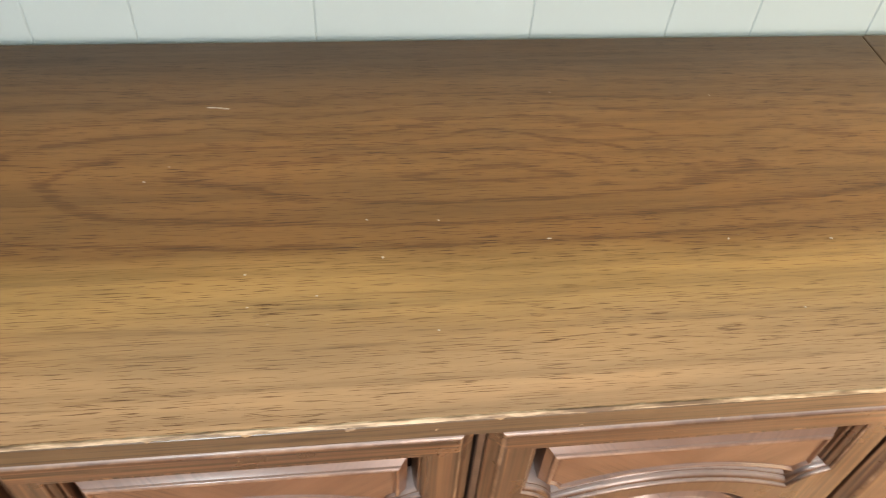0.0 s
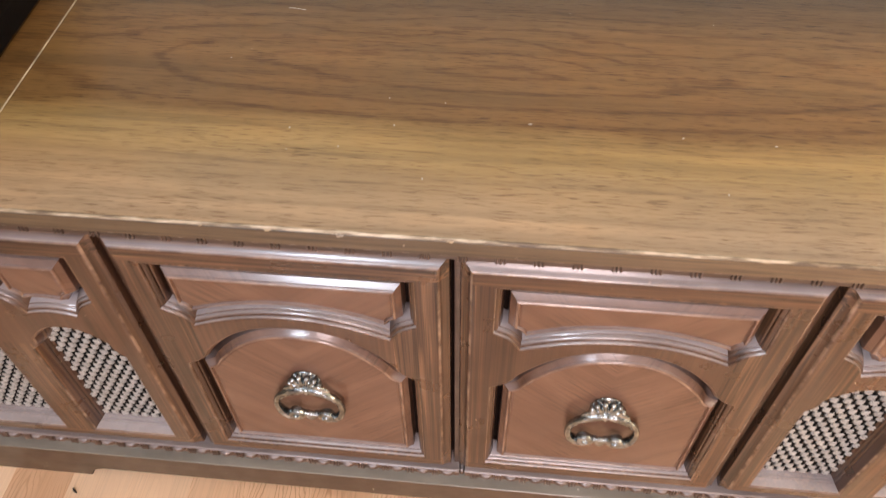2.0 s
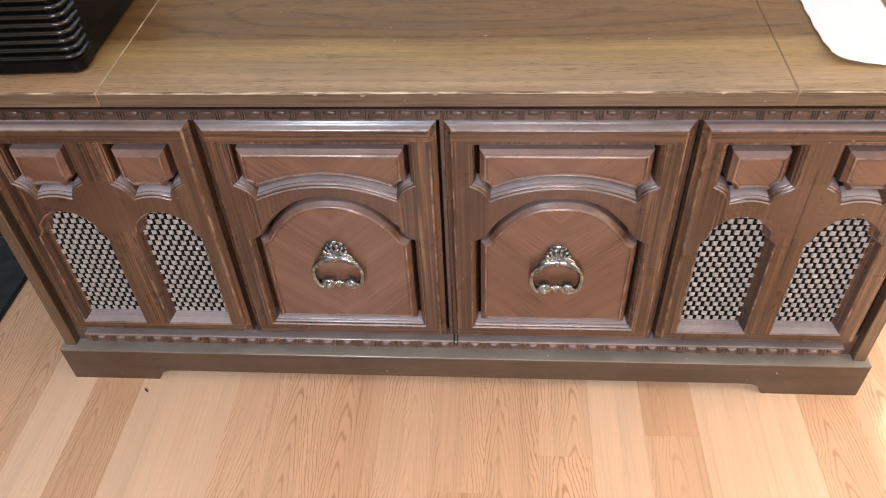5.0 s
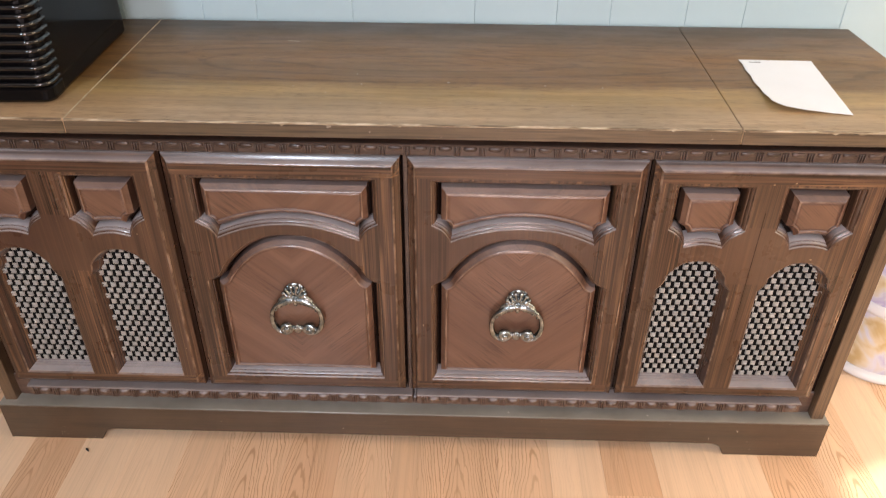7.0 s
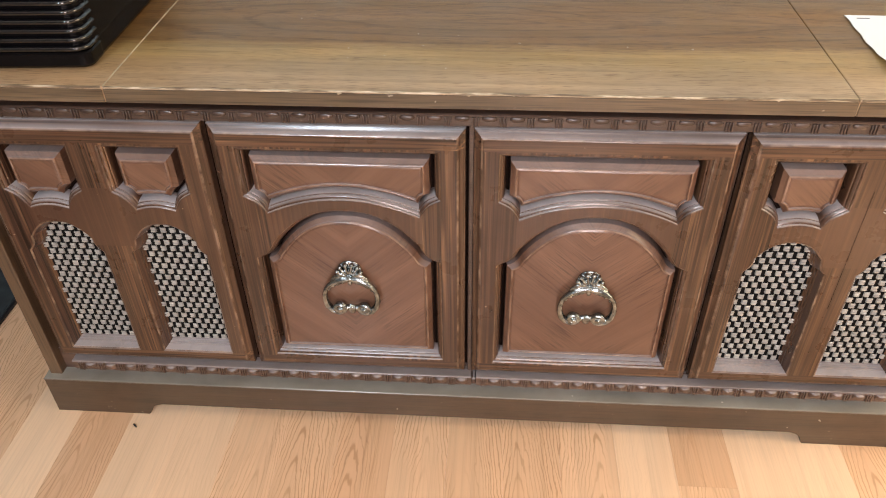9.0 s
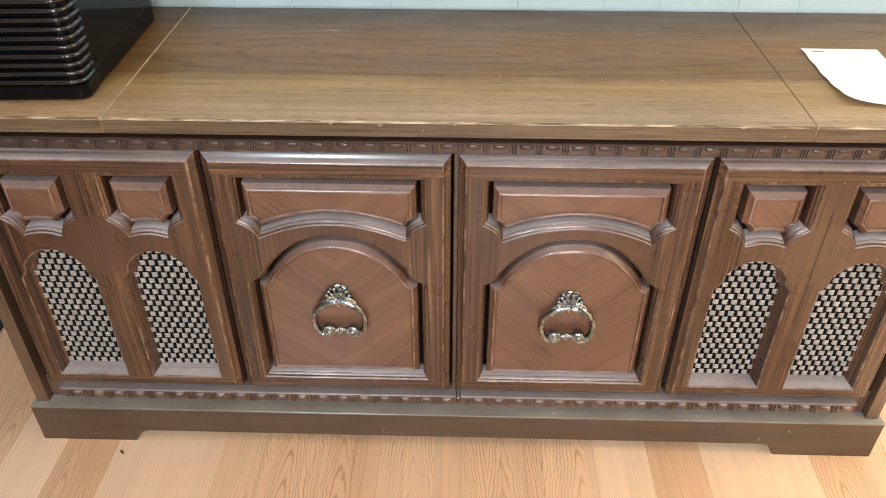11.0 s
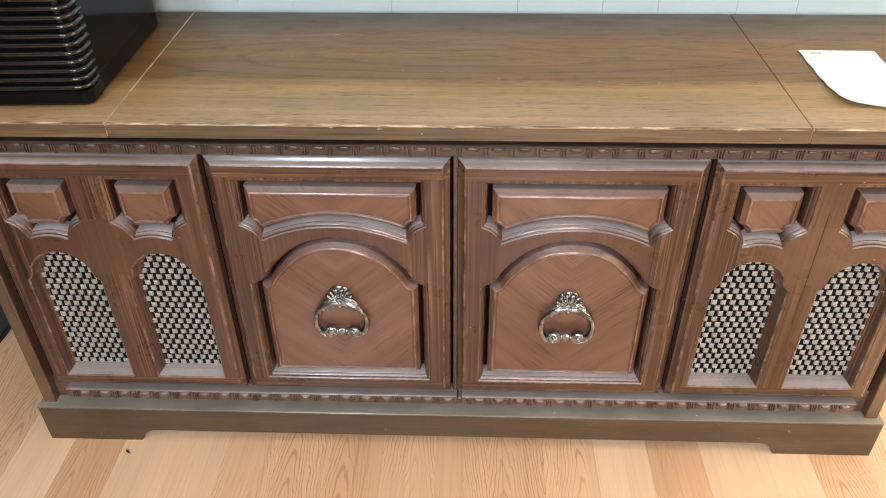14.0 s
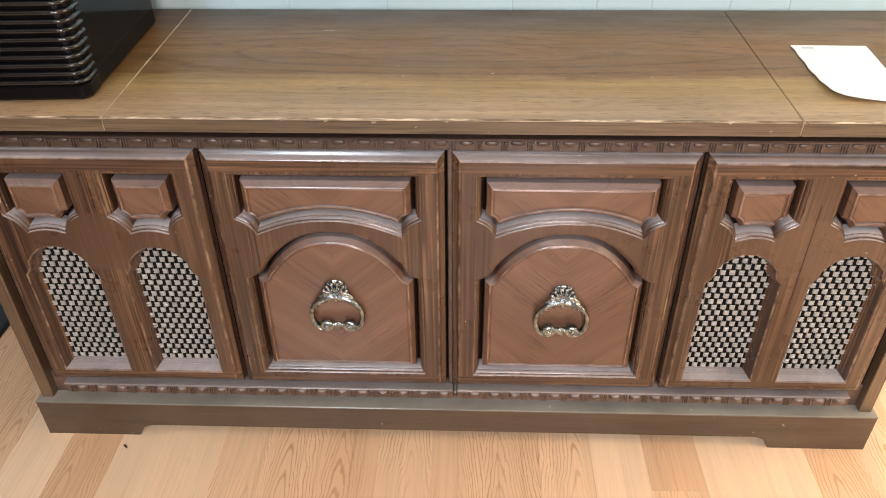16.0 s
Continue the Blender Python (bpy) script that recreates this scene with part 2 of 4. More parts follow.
def veneer(name, way):
    """Book-matched veneer: slanting grain that meets on the middle line."""
    m, n, l, b = mat(name, 0.34)
    tc, sep, com = n.new("ShaderNodeTexCoord"), n.new("ShaderNodeSeparateXYZ"), n.new("ShaderNodeCombineXYZ")
    l.new(tc.outputs["Object"], sep.inputs[0])
    ax = maths(n, l, "ABSOLUTE", sep.outputs[0])
    a = radians(42)
    u = maths(n, l, "ADD", maths(n, l, "MULTIPLY", ax, math.cos(a)), maths(n, l, "MULTIPLY", sep.outputs[2], way * math.sin(a)))
    w = maths(n, l, "SUBTRACT", maths(n, l, "MULTIPLY", sep.outputs[2], math.cos(a)), maths(n, l, "MULTIPLY", ax, way * math.sin(a)))
    oi = n.new("ShaderNodeObjectInfo")
    l.new(maths(n, l, "MULTIPLY", u, 2.0), com.inputs[0])
    l.new(maths(n, l, "MULTIPLY", w, 30.0), com.inputs[1])
    l.new(maths(n, l, "MULTIPLY", oi.outputs["Random"], 17.0), com.inputs[2])
    big = noise_tex(n, l, com.outputs[0], 1.0, 5, 0.6, 0.5)
    base = ramp(n, l, big, [(0.28, (0.098, 0.046, 0.0285)), (0.5, (0.134, 0.0665, 0.0415)), (0.72, (0.176, 0.091, 0.057))])
    com2 = n.new("ShaderNodeCombineXYZ")
    l.new(maths(n, l, "MULTIPLY", u, 14.0), com2.inputs[0])
    l.new(maths(n, l, "MULTIPLY", w, 420.0), com2.inputs[1])
    fibre = noise_tex(n, l, com2.outputs[0], 1.0, 2, 0.6)
    mask = ramp(n, l, noise_tex(n, l, coords(n, l, (1, 1, 1), 5.0), 12, 3), [(0.42, grey(0.1)), (0.6, grey(0.9))])
    col = mix(n, l, "MULTIPLY", mask, base, ramp(n, l, fibre, [(0.34, grey(0.45)), (0.5, grey(1.0))]))
    # the bead round the field is rubbed pale
    worn = maths(n, l, "MULTIPLY", maths(n, l, "LESS_THAN", sep.outputs[1], 0.0030), ramp(n, l, noise_tex(n, l, coords(n, l, (1, 1, 1), 5.0), 34, 4), [(0.42, grey(0.03)), (0.70, grey(0.75))]))
    col = mix(n, l, "MIX", worn, col, (0.36, 0.235, 0.165))
    col = dust_and_sheen(n, l, coords(n, l, (1, 1, 1)), col, DUST_SHEEN, 0.35)
    l.new(col, b.inputs["Base Color"])
    l.new(ramp(n, l, noise_tex(n, l, coords(n, l, (1, 1, 1), 5.0), 20, 5), [(0.3, grey(0.30)), (0.7, grey(0.45))]), b.inputs["Roughness"])
    bump(n, l, b, fibre, 0.08, 0.0005)
    b.inputs["Coat Weight"].default_value, b.inputs["Coat Roughness"].default_value = 0.70, 0.20
    b.inputs["Coat IOR"].default_value = 1.55
    b.inputs["Specular IOR Level"].default_value = 0.2
    return m


# dust colour, greyed to stand for sky sheen on upper bevels as well
DUST_SHEEN = (0.46, 0.43, 0.43)
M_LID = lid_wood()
M_FRAME = frame_wood()
M_RAIL = wood("moulding_wood", (0.070, 0.038, 0.026), (0.105, 0.060, 0.042), (0.150, 0.090, 0.064), "x", 0.34, 0.35, DUST_SHEEN, 0.5)
M_PANEL = veneer("matched_veneer", 1)
M_PANEL_B = veneer("matched_veneer_reversed", -1)
# darker copy of M_RAIL; carries shade under the lid, in joint and gaps
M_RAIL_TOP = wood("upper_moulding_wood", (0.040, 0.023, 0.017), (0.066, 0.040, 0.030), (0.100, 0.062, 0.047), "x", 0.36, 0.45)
M_SIDE = wood("side_wood", (0.090, 0.052, 0.028), (0.125, 0.074, 0.040), (0.160, 0.098, 0.054), "z", 0.45, 0.4, DUST_SHEEN, 0.3)
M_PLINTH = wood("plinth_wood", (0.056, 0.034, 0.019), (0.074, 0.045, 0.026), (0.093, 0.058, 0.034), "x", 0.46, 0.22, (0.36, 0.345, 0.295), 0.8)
M_BAND = wood("edge_band_wood", (0.070, 0.046, 0.025), (0.115, 0.076, 0.042), (0.165, 0.112, 0.064), "x", 0.45, 0.5)
M_EDGE, en, el, eb = mat("worn_edge", 0.5)
el.new(ramp(en, el, noise_tex(en, el, coords(en, el, (0.3, 2, 2)), 90, 4, 0.6), [(0.40, (0.12, 0.080, 0.045)), (0.50, (0.27, 0.205, 0.125)), (0.62, (0.54, 0.44, 0.31))]), eb.inputs["Base Color"])
# near-black for the shade painted into gaps, and for dark joints
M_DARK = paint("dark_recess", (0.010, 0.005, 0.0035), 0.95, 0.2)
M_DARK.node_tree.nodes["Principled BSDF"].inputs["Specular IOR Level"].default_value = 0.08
M_GLUE = paint("joint_line", (0.52, 0.42, 0.28), 0.6, 0.4, 40)
M_CANE = paint("cane_strand", (0.345, 0.33, 0.30), 0.36, 0.22, 90, 0.3)
M_CORD = paint("black_cord", (0.004, 0.004, 0.004), 0.8, 0.2)
M_CORD.node_tree.nodes["Principled BSDF"].inputs["Specular IOR Level"].default_value = 0.1
M_PAPER = paint("paper", (0.82, 0.85, 0.89), 0.7, 0.02, 12)
M_INK = paint("ink", (0.10, 0.10, 0.12), 0.7)
M_WALL = paint("pale_wall_paint", (0.375, 0.520, 0.56), 0.40, 0.03, 3, 0.15)
M_WALL_B = paint("tan_wall_paint", (0.24, 0.215, 0.18), 0.6, 0.05, 3, 0.15)
M_CEIL = paint("ceiling_paint", (0.62, 0.61, 0.59), 0.8, 0.03, 3)
M_WHITE = paint("window_paint", (0.80, 0.80, 0.78), 0.4, 0.03)
M_RUG = paint("dark_rug", (0.020, 0.030, 0.034), 0.9, 0.5, 30, 0.6)
M_BLACK = paint("black_board", (0.008, 0.008, 0.010), 0.5, 0.3)
M_CRUMB = paint("crumb", (0.02, 0.018, 0.016), 0.8)


def pewter():
    m, n, l, b = mat("antique_pewter", 0.25, 1.0)
    v = coords(n, l, (1, 1, 1))
    c = ramp(n, l, noise_tex(n, l, v, 160, 3), [(0.34, (0.165, 0.190, 0.197)), (0.50, (0.27, 0.305, 0.312)), (0.66, (0.43, 0.470, 0.475))])
    l.new(c, b.inputs["Base Color"])
    bump(n, l, b, noise_tex(n, l, v, 420, 3), 0.06, 0.0006)
    return m


def gloss_black(name, colour, rough):
    m, n, l, b = mat(name, rough)
    b.inputs["Specular IOR Level"].default_value = 0.35
    v = coords(n, l, (1, 1, 1))
    l.new(ramp(n, l, noise_tex(n, l, v, 8, 4), [(0.3, tuple(c * 0.8 for c in colour)), (0.7, tuple(c * 1.3 for c in colour))]), b.inputs["Base Color"])
    l.new(ramp(n, l, noise_tex(n, l, v, 30, 5), [(0.3, grey(rough)), (0.75, grey(rough + 0.05))]), b.inputs["Roughness"])
    return m


def laminate(name, tone_a, tone_b, flame, lines):
    """Printed oak strip: nested flames along the strip, fine pores, a tone of its own."""
    m, n, l, b = mat(name, 0.30)
    oi = n.new("ShaderNodeObjectInfo")
    tone = ramp(n, l, oi.outputs["Random"], [(0.0, tone_a), (1.0, tone_b)])
    tc, sep = n.new("ShaderNodeTexCoord"), n.new("ShaderNodeSeparateXYZ")
    l.new(tc.outputs["Object"], sep.inputs[0])
    off = maths(n, l, "MULTIPLY", maths(n, l, "SUBTRACT", oi.outputs["Random"], 0.5), 0.05)
    warp = noise_tex(n, l, coords(n, l, (26, 7, 1), 40.0), 1.0, 4, 0.55, 0.6)
    x = maths(n, l, "ADD", maths(n, l, "SUBTRACT", sep.outputs[0], off), maths(n, l, "MULTIPLY", maths(n, l, "SUBTRACT", warp, 0.5), 0.026))
    arch = maths(n, l, "SQRT", maths(n, l, "ADD", maths(n, l, "MULTIPLY", x, x), 0.00008))
    along = maths(n, l, "ADD", sep.outputs[1], maths(n, l, "MULTIPLY", oi.outputs["Random"], 3.0))
    ring = maths(n, l, "SINE", maths(n, l, "ADD", maths(n, l, "MULTIPLY", arch, 1150.0), maths(n, l, "MULTIPLY", along, 105.0)))
    where = ramp(n, l, noise_tex(n, l, coords(n, l, (14, 3.0, 1), 40.0), 1.0, 2), [(0.38, grey(0.0)), (0.58, grey(flame))])
    col = mix(n, l, "MULTIPLY", where, tone, ramp(n, l, ring, [(0.10, grey(1.06)), (0.62, grey(1.0)), (0.95, (0.74, 0.64, 0.56))]))
    fig = noise_tex(n, l, coords(n, l, (75, 1.2, 1), 40.0), 1.0, 3, 0.55, 0.8)
    col = mix(n, l, "MULTIPLY", lines, col, ramp(n, l, fig, [(0.30, (0.72, 0.62, 0.54)), (0.44, grey(1.0)), (0.70, grey(1.06))]))
    soft = noise_tex(n, l, coords(n, l, (15, 1.1, 1), 40.0), 1.0, 4, 0.55, 1.2)
    col = mix(n, l, "MULTIPLY", 0.6, col, ramp(n, l, soft, [(0.3, grey(0.86)), (0.7, grey(1.08))]))
    fibre = noise_tex(n, l, coords(n, l, (340, 4, 1), 40.0), 1.0, 2, 0.6)
    col = mix(n, l, "MULTIPLY", 0.45, col, ramp(n, l, fibre, [(0.34, grey(0.86)), (0.52, grey(1.03))]))
    l.new(col, b.inputs["Base Color"])
    bump(n, l, b, fibre, 0.05, 0.0004)
    return m


def glaze():
    m, n, l, b = mat("painted_glaze", 0.18)
    v = coords(n, l, (1, 1, 1))
    c = ramp(n, l, noise_tex(n, l, v, 11, 3, 0.5, 1.0), [(0.34, (0.60, 0.42, 0.20)), (0.43, (0.72, 0.60, 0.40)), (0.50, (0.70, 0.68, 0.72)), (0.60, (0.52, 0.47, 0.68)), (0.70, (0.80, 0.79, 0.80))])
    l.new(c, b.inputs["Base Color"])
    return m


M_PEWTER = pewter()
M_SHELL = gloss_black("black_plastic", (0.005, 0.0042, 0.0042), 0.06)
M_SHELL.node_tree.nodes["Principled BSDF"].inputs["Specular IOR Level"].default_value = 0.08
M_RIB = gloss_black("rib_plastic", (0.006, 0.006, 0.007), 0.10)
M_SMOKE = gloss_black("smoked_panel", (0.034, 0.018, 0.014), 0.05)
for m_, v_ in ((M_RIB, 0.9), (M_SMOKE, 0.7)):
    m_.node_tree.nodes["Principled BSDF"].inputs["Specular IOR Level"].default_value = v_
M_FLOOR = laminate("oak_laminate", (0.70, 0.450, 0.275), (0.75, 0.500, 0.315), 0.95, 0.40)
M_FLOOR_PALE = laminate("pale_oak_laminate", (0.77, 0.535, 0.345), (0.81, 0.580, 0.385), 0.12, 0.20)
M_FLOOR_DEEP = laminate("deep_oak_laminate", (0.655, 0.405, 0.242), (0.70, 0.450, 0.275), 0.8, 0.7)
M_GLAZE = glaze()
M_GLAZE_W = paint("white_glaze", (0.78, 0.77, 0.76), 0.15, 0.03)
M_GLASS, gn, gl, gb = mat("window_glass", 0.02)
gb.inputs["Transmission Weight"].default_value = 1.0


# ---- mesh helpers ----
def part(name, bm, material, parent=None, label="", smooth=False):
    """Links a bmesh as one mesh object under a thing or a part."""
    me = bpy.data.meshes.new(name)
    bmesh.ops.recalc_face_normals(bm, faces=bm.faces[:])
    bm.to_mesh(me)
    bm.free()
    me.materials.append(material)
    if smooth:
        me.shade_smooth()
    ob = new(name, me)
    ob.parent = parent
    return tagged(ob, label)


def again(ob, parent, m):
    """The same part once more, on the same mesh."""
    o = new(ob.name.split(".")[0], ob.data)
    o.parent = parent
    o.matrix_basis = m
    for k in ob.modifiers:
        f = o.modifiers.new(k.name, k.type)
        f.mode, f.voxel_size, f.use_smooth_shade = k.mode, k.voxel_size, k.use_smooth_shade
    return o


def thing(name, at, label, category, group=""):
    ob = new(name)
    ob.location = at
    return tagged(ob, label, category, group)


def add_box(bm, lo, hi, bevel=0.0, seg=2):
    r = bmesh.ops.create_cube(bm, size=1.0, matrix=Matrix.Translation([(a + b) / 2 for a, b in zip(lo, hi)]) @ Matrix.Diagonal([b - a for a, b in zip(lo, hi)] + [1]))
    if bevel:
        vs = set(r["verts"])
        es = [e for e in bm.edges if e.verts[0] in vs and e.verts[1] in vs]
        bmesh.ops.bevel(bm, geom=es, offset=bevel, segments=seg, affect="EDGES", profile=0.5)


def box(lo, hi, bevel=0.0, seg=2):
    bm = bmesh.new()
    add_box(bm, lo, hi, bevel, seg)
    return bm


def add_blob(bm, at, size, m=None, u=10, v=6):
    mm = Matrix.Translation(at) @ (m or Matrix.Identity(4)) @ Matrix.Diagonal((*size, 1))
    bmesh.ops.create_uvsphere(bm, u_segments=u, v_segments=v, radius=1.0, matrix=mm)


def add_tube(bm, pts, radii, sides=8, flat=1.0):
    """A tube along points that lie about the xz plane."""
    rings = []
    for k, p in enumerate(pts):
        a, c = Vector(pts[max(k - 1, 0)]), Vector(pts[min(k + 1, len(pts) - 1)])
        t = (c - a).normalized()
        side = t.cross(Vector((0, 1, 0))).normalized()
        out = Vector((0, 1, 0))
        rings.append([bm.verts.new(Vector(p) + radii[k] * (math.cos(2 * math.pi * j / sides) * side + flat * math.sin(2 * math.pi * j / sides) * out)) for j in range(sides)])
    for a, c in zip(rings, rings[1:]):
        for j in range(sides):
            bm.faces.new((a[j], a[(j + 1) % sides], c[(j + 1) % sides], c[j]))
    for r in (rings[0], rings[-1]):
        bm.faces.new(r)


def inset(loop, d):
    """The loop (counter-clockwise, x and z) drawn in by d, corners mitred."""
    out, n = [], len(loop)
    for k in range(n):
        p, c, q = Vector(loop[k - 1]), Vector(loop[k]), Vector(loop[(k + 1) % n])
        e1, e2 = (c - p).normalized(), (q - c).normalized()
        n1, n2 = Vector((-e1.y, e1.x)), Vector((-e2.y, e2.x))
        b = n1 + n2
        k2 = max(b.dot(b) / 2, 0.35)
        out.append(tuple(c + b * (d / k2)))
    return out


def ring_verts(bm, loop, y):
    return [bm.verts.new((p[0], y, p[1])) for p in loop]


def bridge(bm, a, b):
    n = len(a)
    for k in range(n):
        bm.faces.new((a[k], a[(k + 1) % n], b[(k + 1) % n], b[k]))


def moulded(bm, loop, profile):
    """Rings of the loop, drawn in and set back by the profile; gives back the first and the last ring."""
    rings = [ring_verts(bm, loop(d) if callable(loop) else (inset(loop, d) if d else loop), y) for d, y in profile]
    for a, b in zip(rings, rings[1:]):
        bridge(bm, a, b)
    return rings[0], rings[-1]


def fill(bm, loops):
    """One flat face area between closed rings of verts."""
    es = []
    for r in loops:
        for k in range(len(r)):
            e = bm.edges.get((r[k], r[(k + 1) % len(r)]))
            es.append(e or bm.edges.new((r[k], r[(k + 1) % len(r)])))
    bmesh.ops.triangle_fill(bm, edges=es, use_beauty=True, normal=(0, -1, 0))


def lathe(profile, seg=40):
    bm = bmesh.new()
    rings = [[bm.verts.new((r * math.cos(2 * math.pi * k / seg), r * math.sin(2 * math.pi * k / seg), z)) for k in range(seg)] for r, z in profile]
    for a, b in zip(rings, rings[1:]):
        bridge(bm, a, b)
    bm.faces.new(rings[0])
    bm.faces.new(rings[-1])
    return bm


def round_off(bm, limit=0.42):
    """Smooth shading over the curves of a moulding, with its flat faces and sharp edges kept crisp."""
    bm.normal_update()
    for f in bm.faces:
        f.smooth = True
    for e in bm.edges:
        flat = any(abs(f.normal.y) > 0.9995 for f in e.link_faces)
        e.smooth = len(e.link_faces) == 2 and not flat and e.calc_face_angle(3.0) < limit
    return bm


# ---- the room ----
NORTH = 0.410
X0, X1, Y0, TOP = -2.1, 1.70, -2.75, 2.55


def structure(name, bm, material, label=""):
    return tagged(part(name, bm, material), label, "", "", "structure")


ceiling = structure("ceiling", box((X0 - 0.1, Y0 - 0.1, TOP), (X1 + 0.1, 0.52, TOP + 0.1)), M_CEIL, "plain white painted ceiling")
floor = structure("floor", box((X0 - 0.1, Y0 - 0.1, -0.10), (X1 + 0.1, 0.52, -0.009)), M_DARK, "light oak laminate strip floor")
wall_north = structure("wall_north", box((X0 - 0.1, NORTH + 0.008, 0), (X1 + 0.1, 0.52, TOP)), M_WALL, "pale blue-white painted grooved board wall")


def wall_with_holes(name, axis, at, thick, a0, a1, holes, label):
    """A wall across an axis, with openings (from, to, sill, head) side by side."""
    bm = bmesh.new()
    cuts, p = [], a0
    for h0, h1, lo, hi in holes:
        cuts += [(p, h0, 0, TOP), (h0, h1, 0, lo), (h0, h1, hi, TOP)]
        p = h1
    for p0, p1, z0, z1 in cuts + [(p, a1, 0, TOP)]:
        if axis == "x":
            add_box(bm, (at, p0, z0), (at + thick, p1, z1))
        else:
            add_box(bm, (p0, at - thick, z0), (p1, at, z1))
    return structure(name, bm, M_WALL_B, label)


EAST_W = (-0.88, 0.385, 0.62, 1.62)
SOUTH_W = (-1.04, -0.52, 1.95, 2.50)
FILL_W = (-0.02, 0.78, 0.55, 1.95)
wall_with_holes("wall_east", "x", X1, 0.1, Y0, NORTH + 0.008, [EAST_W], "plain tan painted wall with a window")
wall_with_holes("wall_west", "x", X0 - 0.1, 0.1, Y0, NORTH + 0.008, [], "plain tan painted wall")
wall_with_holes("wall_south", "y", Y0, 0.1, X0, X1, [SOUTH_W, FILL_W], "plain tan painted wall with two unseen windows, one added for fill")


def window(name, axis, at, span, bars):
    a0, a1, z0, z1 = span
    win = tagged(new(name), "unseen white painted window with glazing bars", "", "", "structure")

    def piece(nm, p0, p1, q0, q1, d0, d1, material):
        lo, hi = ((at + d0, p0, q0), (at + d1, p1, q1)) if axis == "x" else ((p0, at - d1, q0), (p1, at - d0, q1))
        return part(nm, box(lo, hi), material, win)
    w = 0.035
    piece("window_frame", a0, a0 + w, z0, z1, 0.03, 0.08, M_WHITE)
    piece("window_frame", a1 - w, a1, z0, z1, 0.03, 0.08, M_WHITE)
    piece("window_frame", a0 + w, a1 - w, z1 - w, z1, 0.03, 0.08, M_WHITE)
    piece("window_frame", a0 + w, a1 - w, z0, z0 + w, 0.03, 0.08, M_WHITE)
    for k in range(1, bars + 1):
        c = a0 + (a1 - a0) * k / (bars + 1)
        piece("glazing_bar", c - 0.012, c + 0.012, z0 + w, z1 - w, 0.04, 0.07, M_WHITE)
    pane = piece("pane", a0 + w, a1 - w, z0 + w, z1 - w, 0.052, 0.056, M_GLASS)
    pane.visible_shadow = False
    return win


window("window_1", "x", X1, EAST_W, 3)
window("window_2", "y", Y0, SOUTH_W, 0)
# unseen opening, added only to house the fill lamp
window("window_3", "y", Y0, FILL_W, 1)


# ---- the console ----
console = thing("stereo_console", (0, 0, 0), "dark-stained wooden stereo console cabinet with four carved doors", "console cabinet")
LID_Z, LID_B, LID_Y0, LID_Y1 = 0.639, 0.618, -0.025, 0.398


JOINT, SPLAY = 0.4422, 0.0125     # the lid widens a little towards the wall


def top_slab(name, x0, x1, x0r, x1r, label=""):
    bm = box((x0, LID_Y0, LID_B), (x1, LID_Y1, LID_Z), 0.0014, 2)
    for v in bm.verts:
        f, u = (v.co.y - LID_Y0) / (LID_Y1 - LID_Y0), (v.co.x - x0) / (x1 - x0)
        v.co.x += f * ((x0r - x0) * (1 - u) + (x1r - x1) * u)
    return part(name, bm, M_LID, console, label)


def joint_strip(name, x, w, z, material, label=""):
    bm = box((x - w, LID_Y0 + 0.002, LID_B + 0.004), (x + w, LID_Y1 - 0.004, z))
    for v in bm.verts:
        v.co.x += math.copysign(SPLAY, x) * (v.co.y - LID_Y0) / (LID_Y1 - LID_Y0)
    return part(name, bm, material, console, label)


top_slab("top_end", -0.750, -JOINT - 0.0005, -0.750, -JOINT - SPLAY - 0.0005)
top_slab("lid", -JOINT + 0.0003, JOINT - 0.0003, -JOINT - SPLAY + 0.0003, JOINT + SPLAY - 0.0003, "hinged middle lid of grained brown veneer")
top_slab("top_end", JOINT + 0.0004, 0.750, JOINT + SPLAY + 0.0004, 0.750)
for xa, xb in ((-0.7495, -0.4434), (-0.4416, 0.4416), (0.4434, 0.7495)):
    part("edge_band", box((xa, LID_Y0 - 0.0016, LID_B + 0.0005), (xb, LID_Y0 + 0.0004, LID_Z - 0.0030), 0.0005, 1), M_BAND, console, "dark olive-brown banding on the front edge")
joint_strip("joint_filler", -JOINT, 0.0008, LID_Z + 0.0002, M_GLUE, "pale worn joint line")
# dark strip sunk in the right joint as its shade
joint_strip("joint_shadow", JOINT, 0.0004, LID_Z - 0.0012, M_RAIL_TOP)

# chipped pale arris along the front of the top
def worn_edge(x0, x1, seed):
    rng = random.Random(seed)
    bm = bmesh.new()
    rings, x = [], x0
    while True:
        w, h = rng.uniform(0.0000, 0.0006), rng.uniform(0.0013, 0.0018)
        if rng.random() < 0.06:
            h += rng.uniform(0.001, 0.003)
        y, z = LID_Y0 - 0.0019, LID_Z + 0.0003
        rings.append([bm.verts.new(p) for p in ((x, y + 0.002, LID_Z - h), (x, y, LID_Z - h), (x, y, z - 0.0016), (x, y + 0.0014, z), (x, y + 0.0024 + w, z), (x, y + 0.0024 + w, z - 0.002))])
        if x >= x1:
            break
        x = min(x1, x + rng.uniform(0.002, 0.007))
    for a, b in zip(rings, rings[1:]):
        bridge(bm, a, b)
    bm.faces.new(rings[0])
    bm.faces.new(rings[-1])
    return bm


for k, (xa, xb) in enumerate(((-0.7475, -0.4445), (-0.4405, 0.4405), (0.4445, 0.7475))):
    part("worn_edge", worn_edge(xa, xb, 5 + k), M_EDGE, console, "pale chipped front edge of the top")

